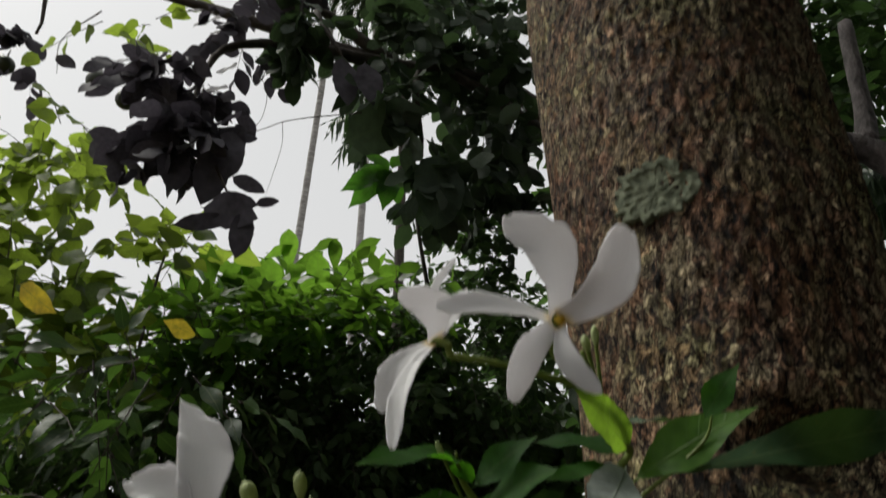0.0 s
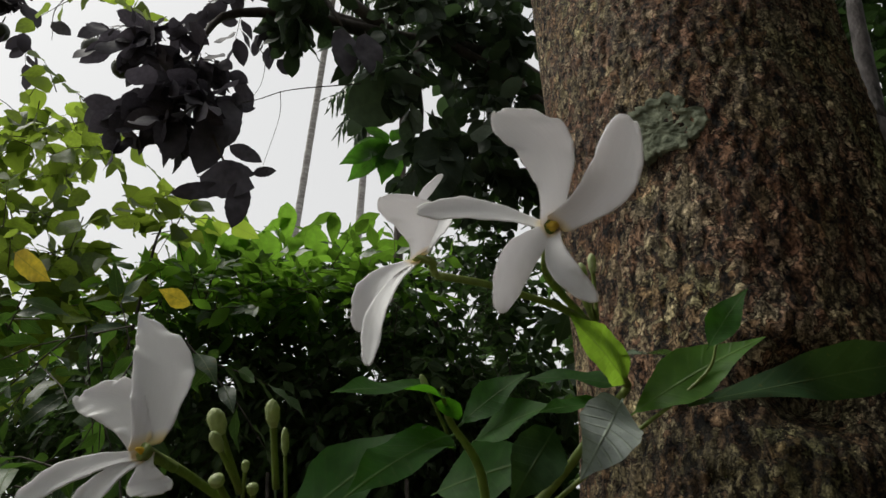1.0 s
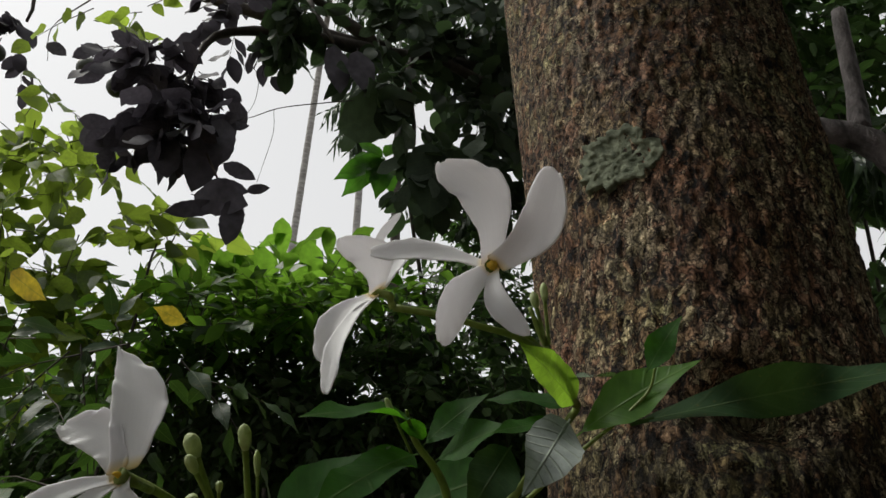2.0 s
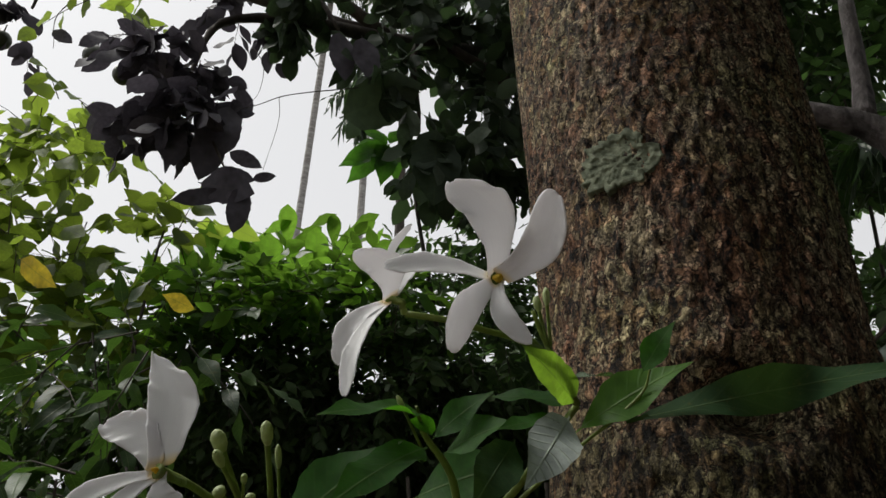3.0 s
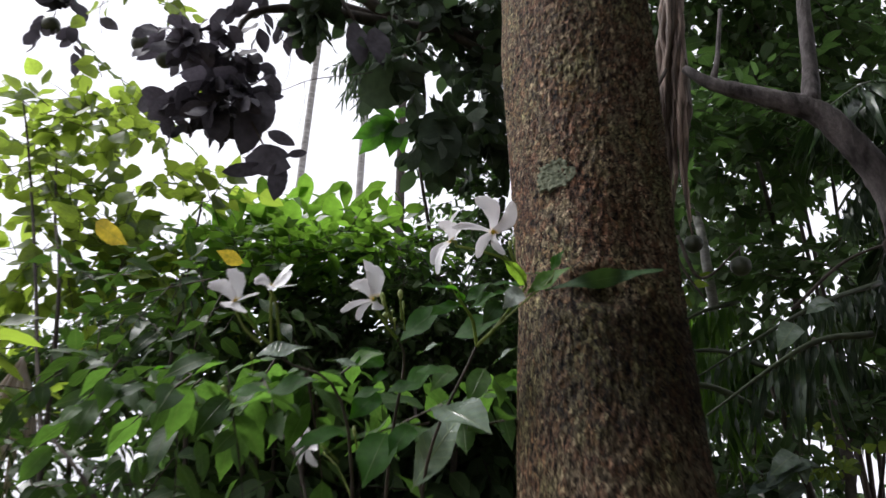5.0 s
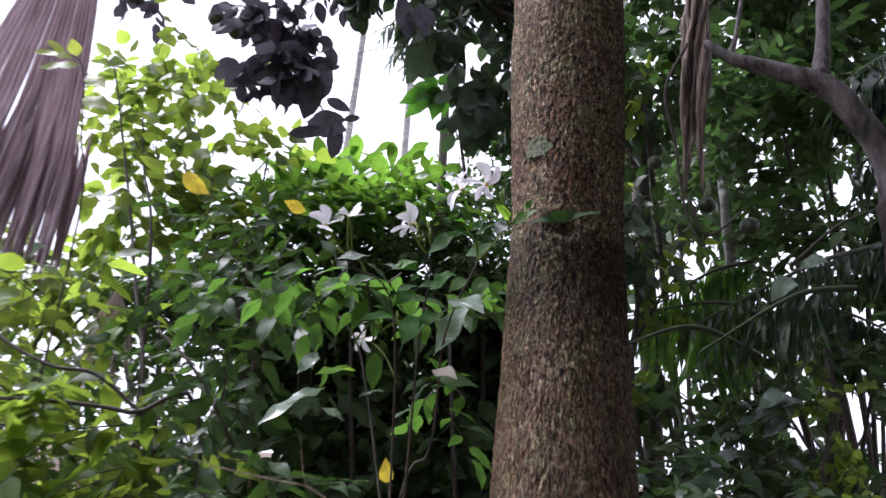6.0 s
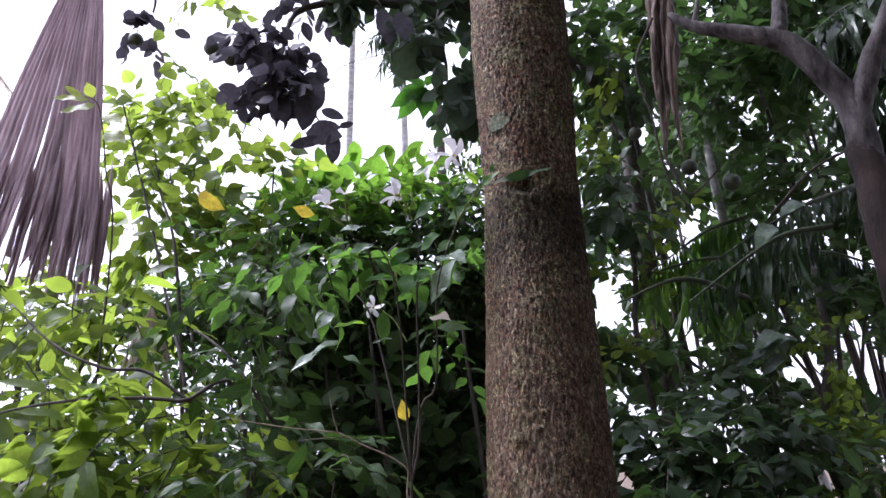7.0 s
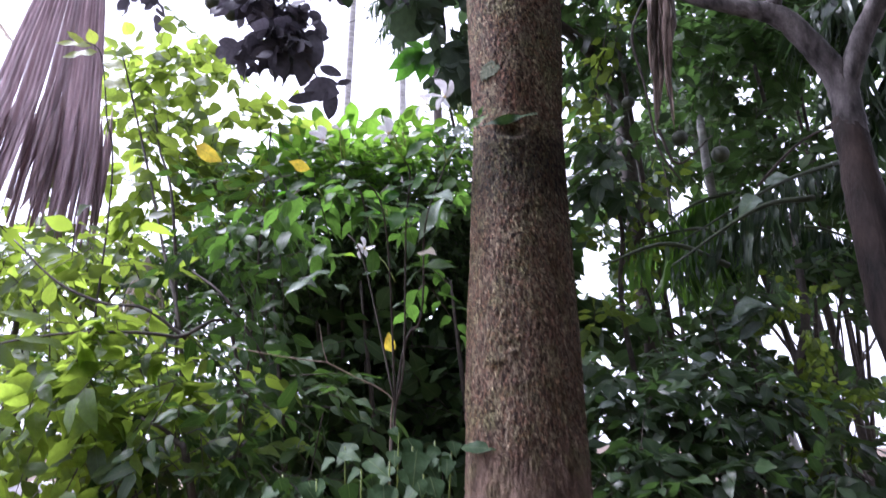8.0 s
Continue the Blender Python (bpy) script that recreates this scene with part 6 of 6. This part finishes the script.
def woods():
    """Trees of the woods around, and an unseen one that blocks light: trunk and a crown of leafy twigs each."""
    big = leaf_template("elliptic", 0.48, 0.15, 0.2)
    lance = leaf_template("lance", 0.4, 0.18, 0.2)
    woodland("broadleaf tree with large dark green leaves in shade", LEAF_FOREST, big, 0.12, 0.24, 61, (1.1, 3.0, 0),
             [((0.714, 2.600, 3.192), (0.25, 0.35, 0.35), 80), ((0.558, 2.400, 2.318), (0.12, 0.3, 0.16), 24), ((1.149, 3.800, 3.163), (0.4, 0.3, 0.45), 70), ((0.527, 2.000, 1.250), (0.08, 0.2, 0.06), 6),
          ((0.569, 1.900, 1.117), (0.22, 0.3, 0.18), 40)])
    woodland("tree with dense dark foliage", LEAF_HEDGE, big, 0.12, 0.26, 62, (2.2, 3.4, 0),
             [((1.561, 3.000, 3.249), (0.5, 0.4, 0.4), 150), ((1.754, 3.000, 2.456), (0.4, 0.4, 0.3), 90), ((1.383, 3.700, 2.146), (0.3, 0.3, 0.2), 24), ((1.252, 4.200, 1.859), (0.5, 0.3, 0.35), 60), ((1.969, 4.000, 1.708), (0.4, 0.3, 0.3), 40), ((0.845, 4.200, 1.985), (0.18, 0.3, 0.3), 12), ((2.053, 3.200, 2.247), (0.3, 0.3, 0.3), 40),
          ((2.060, 3.200, 4.016), (0.5, 0.5, 0.55), 150), ((1.674, 3.200, 4.596), (0.9, 0.5, 0.4), 200), ((1.697, 3.400, 4.449), (1.2, 0.7, 0.4), 220)])
    woodland("low undergrowth bush with grey-green leaves", LEAF_FOREST, lance, 0.10, 0.2, 63, (1.3, 2.0, 0),
             [((0.840, 1.900, 1.160), (0.3, 0.3, 0.16), 50), ((1.087, 1.900, 1.021), (0.35, 0.3, 0.18), 70), ((0.582, 1.700, 0.924), (0.3, 0.25, 0.14), 60), ((1.078, 2.200, 1.431), (0.18, 0.2, 0.08), 18),
          ((1.454, 2.200, 1.360), (0.14, 0.2, 0.2), 16), ((0.824, 1.600, 0.846), (0.5, 0.3, 0.12), 70)])
    woodland("shaded understory tree with small dark leaves", LEAF_HEDGE, lance, 0.10, 0.2, 67, (1.5, 2.6, 0),
             [((1.136, 2.400, 1.664), (0.18, 0.15, 0.14), 22), ((1.430, 2.300, 1.567), (0.12, 0.15, 0.16), 17), ((1.458, 2.300, 1.795), (0.16, 0.15, 0.14), 17), ((0.936, 2.200, 1.384), (0.20, 0.15, 0.08), 16), ((1.521, 2.200, 1.694), (0.10, 0.15, 0.20), 10), ((0.852, 2.900, 1.721), (0.13, 0.1, 0.12), 22), ((1.435, 2.600, 1.484), (0.12, 0.1, 0.10), 16), ((1.624, 2.600, 1.378), (0.12, 0.1, 0.10), 16), ((1.713, 2.500, 1.444), (0.06, 0.1, 0.10), 8)])
    woodland("tall tree closing the back of the woods", LEAF_HEDGE, big, 0.16, 0.35, 64, (3.2, 6.0, 0),
             [((2.6, 5.6, 4.4), (1.4, 0.9, 1.1), 330), ((4.6, 5.8, 3.6), (1.3, 0.9, 1.3), 250), ((3.4, 6.0, 1.2), (1.2, 0.9, 0.6), 90), ((1.5, 5.6, 4.2), (0.7, 0.9, 1.2), 170), ((3.0, 5.6, 2.4), (1.2, 0.6, 0.7), 70)])
    woodland("leafy tree behind the hedge", LEAF_FOREST, big, 0.13, 0.3, 65, (-2.2, 5.0, 0),
             [((-2.3, 4.6, 1.4), (1.0, 0.8, 0.45), 60), ((-3.4, 4.4, 1.7), (0.8, 0.8, 0.6), 36), ((-0.8, 4.9, 1.6), (0.9, 0.8, 0.5), 140), ((0.5, 4.6, 2.4), (0.35, 0.8, 0.9), 110)])
    woodland("bright leafy tree at the edge of the clearing", LEAF_BUSH, lance, 0.11, 0.24, 66, (-2.3, 2.4, 0),
             [((-2.380, 2.400, 1.844), (0.4, 0.4, 0.14), 46), ((-2.250, 2.400, 1.993), (0.4, 0.3, 0.08), 24), ((-1.905, 2.400, 1.957), (0.2, 0.3, 0.08), 14), ((-2.089, 2.200, 1.361), (0.5, 0.4, 0.22), 50), ((-1.916, 2.600, 1.887), (0.3, 0.3, 0.10), 22), ((-1.733, 2.000, 1.010), (0.4, 0.3, 0.12), 40)])
    # unseen foliage added above, behind and to the right to block light
    back = thing("woodland_tree", "unseen added tree that keeps light off from above, behind and right", "tree", (0.6, -3.4, 0), "woods")
    limb("trunk", [(0.6, -3.4, 0), (0.55, -3.3, 2.5), (0.5, -3.0, 4.6)], [0.16, 0.13, 0.08], DARK_BARK, back, sides=12)
    for c in ((1.4, -3.2, 2.4), (2.3, -0.6, 2.4), (1.5, -1.5, 2.3), (1.4, 0.7, 4.2), (1.5, -1.2, 4.0), (-0.2, -1.7, 4.2), (-2.4, -3.0, 2.2), (2.9, 1.0, 3.6)):
        limb("branch", [(0.55, -3.28, 2.6), (0.55 * 0.5 + c[0] * 0.5, -3.28 * 0.5 + c[1] * 0.5, 0.5 * (3.4 + c[2])), c], [0.07, 0.045, 0.012], DARK_BARK, back)
    foliage(back, [((1.4, -3.2, 2.4), (2.4, 0.7, 2.0), 900), ((2.3, -0.6, 2.2), (0.6, 1.8, 2.0), 1100), ((1.5, -1.5, 2.2), (0.8, 0.7, 1.6), 500), ((1.4, 0.7, 4.2), (1.3, 1.2, 0.3), 420), ((1.5, -1.2, 4.0), (1.5, 1.8, 0.4), 1000), ((-0.2, -1.7, 4.2), (1.1, 1.4, 0.35), 600), ((-2.4, -3.0, 2.0), (1.2, 0.9, 1.8), 260), ((2.9, 1.0, 3.4), (0.6, 1.6, 1.4), 200)], big, 0.17, LEAF_FOREST, 70, per=7, spray=0.4)


woods()


def pale_understory():
    plant = thing("understory_shrub", "understory shrub with grey-green leaves, sky sheen in their colour", "shrub", (1.2, 1.95, 0))
    stem = Vector((1.2, 1.95, 0))
    leaves = [
        ((0.909, 2.000, 1.537), (0.981, 1.960, 1.502)),
        ((1.077, 2.000, 1.547), (0.973, 1.960, 1.472)),
        ((1.171, 2.000, 1.552), (1.026, 1.960, 1.519)),
        ((1.035, 2.000, 1.482), (0.912, 1.960, 1.450)),
        ((1.113, 2.000, 1.495), (1.002, 1.960, 1.411)),
        ((0.770, 1.800, 1.234), (0.641, 1.760, 1.184)),
        ((0.899, 1.900, 1.357), (0.779, 1.860, 1.286)),
        ((0.842, 1.800, 1.218), (0.937, 1.760, 1.163)),
        ((0.959, 1.800, 1.196), (1.032, 1.760, 1.170)),
        ((1.248, 1.800, 1.129), (1.149, 1.760, 1.104)),
        ((1.206, 1.800, 1.162), (1.290, 1.760, 1.125)),
        ((0.980, 1.700, 1.086), (0.866, 1.660, 1.021)),
        ((1.388, 1.900, 1.179), (1.432, 1.860, 1.153)),
        ((0.507, 1.700, 1.168), (0.413, 1.660, 1.138)),
        ((0.429, 1.600, 0.999), (0.520, 1.560, 0.979)),
        ((0.681, 1.800, 1.165), (0.778, 1.760, 1.134)),
        ((0.494, 1.500, 0.915), (0.588, 1.460, 0.899)),
        ((1.040, 1.600, 0.942), (0.922, 1.560, 0.887)),
        ((1.217, 1.700, 0.919), (1.099, 1.660, 0.898)),
        ((1.270, 1.800, 1.168), (1.323, 1.760, 1.138)),
        ((1.034, 1.900, 1.347), (1.112, 1.860, 1.296)),
    ]
    for i, (base, tip) in enumerate(leaves):
        b = Vector(base)
        if i % 3 == 0:
            limb("stem", [stem, stem.lerp(b, 0.6) + Vector((0, 0.05, 0.08)), b], [0.005, 0.004, 0.002], DARK_BARK, plant)
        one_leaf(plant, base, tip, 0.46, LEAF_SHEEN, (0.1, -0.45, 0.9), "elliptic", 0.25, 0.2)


# pale base colour stands for the sky shining off these leaves
LEAF_SHEEN = leaf_material("sky_sheen_leaf", (0.07, 0.095, 0.085), (0.13, 0.16, 0.14), (0.12, 0.2, 0.06), 0.15, 0.25, island=False, veins=0.2)
pale_understory()


def vine_column():
    ob = thing("vine_covered_stem", "thin stem overgrown with small yellow-green vine leaves", "vine", (1.85, 2.1, 0))
    limb("stem", [(1.85, 2.1, 0), (1.251, 2.050, 1.001), (1.314, 2.100, 1.533), (1.470, 2.500, 2.097)], [0.03, 0.025, 0.02, 0.01], DARK_BARK, ob)
    foliage(ob, [((1.216, 2.000, 0.881), (0.08, 0.08, 0.14), 34), ((1.242, 2.000, 1.167), (0.08, 0.08, 0.16), 40), ((1.283, 2.050, 1.524), (0.08, 0.08, 0.16), 34), ((1.363, 1.950, 1.166), (0.08, 0.08, 0.10), 12)],
            leaf_template("ovate", 0.6, 0.15, 0.2), 0.05, LEAF_SUNNY, 81, per=6, spray=0.12, droop=0.6, tidy=0.15, part="vine_leaves", singles=300)
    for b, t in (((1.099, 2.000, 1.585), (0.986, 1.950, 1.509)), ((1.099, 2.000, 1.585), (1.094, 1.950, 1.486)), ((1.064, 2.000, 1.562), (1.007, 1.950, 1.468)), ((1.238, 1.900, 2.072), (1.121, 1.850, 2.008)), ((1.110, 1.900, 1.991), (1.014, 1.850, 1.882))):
        one_leaf(ob, b, t, 0.5, LEAF_PALE_SHEEN, (0.1, -0.6, 0.75), "ovate", 0.2, 0.15, "grey-green leaf with sheen in its colour")


vine_column()


def lit_sapling():
    plant = thing("sapling", "young tree with bright yellow-green leaves beside the woods", "tree", (0.95, 2.5, 0))
    limb("stem", [(0.95, 2.5, 0), (0.645, 2.400, 1.485), (0.642, 2.350, 2.011), (0.545, 2.300, 2.573), (0.624, 2.300, 3.070)], [0.016, 0.013, 0.010, 0.006, 0.003], DARK_BARK, plant)
    limb("branch", [(0.647, 2.370, 1.824), (0.736, 2.300, 1.993), (0.850, 2.300, 2.156)], [0.009, 0.006, 0.003], DARK_BARK, plant)
    foliage(plant, [((0.499, 2.250, 2.550), (0.07, 0.1, 0.10), 9), ((0.635, 2.300, 3.004), (0.06, 0.1, 0.12), 7), ((0.771, 2.300, 2.130), (0.12, 0.1, 0.06), 8), ((0.642, 2.300, 1.913), (0.10, 0.1, 0.06), 8), ((0.523, 2.200, 1.555), (0.06, 0.1, 0.06), 5)],
            leaf_template("ovate", 0.5, 0.14, 0.18), 0.085, LEAF_SUNNY, 91, per=5, spray=0.16, droop=0.4, tidy=0.25, singles=300)


lit_sapling()


def dead_leaf_skirt():
    ob = thing("dry_leaf_cluster", "pale dry palm leaf hanging among green leaves", "palm frond", (-1.430, 1.900, 1.761))
    top = (-1.455, 1.950, 1.787)
    rng = random.Random(6)
    for k in range(34):
        f = k / 33
        low = Vector((-1.590, 1.950, 1.440)).lerp(Vector((-1.300, 1.950, 1.400)), f) + Vector((0, rng.uniform(-0.05, 0.05), rng.uniform(-0.10, 0.10)))
        limb("strand", [top, Vector(top).lerp(low, 0.5) + Vector((rng.uniform(-0.015, 0.015), 0, 0.01)), low], [0.004, 0.009, 0.002], DRY_PALE, ob, sides=4, steps=4)


dead_leaf_skirt()


def far_wall():
    c = (-4.930, 6.000, 0.482)
    x0, x1, y0, y1, z1 = c[0] - 2.5, c[0] + 0.75, 6.0, 6.15, c[2] + 0.1
    me = bmesh.new()
    bmesh.ops.create_cube(me, size=1.0, matrix=Matrix.Translation(((x0 + x1) / 2, (y0 + y1) / 2, z1 / 2)) @ Matrix.Diagonal((x1 - x0, y1 - y0, z1, 1)))
    bmesh.ops.bevel(me, geom=me.edges[:], offset=0.02, segments=2, affect="EDGES")
    data = bpy.data.meshes.new("garden_wall")
    me.to_mesh(data)
    data.materials.append(WALL_PAINT)
    tagged(new("garden_wall", data), "low weathered white garden wall beyond the bushes", "wall", kind="structure")


far_wall()
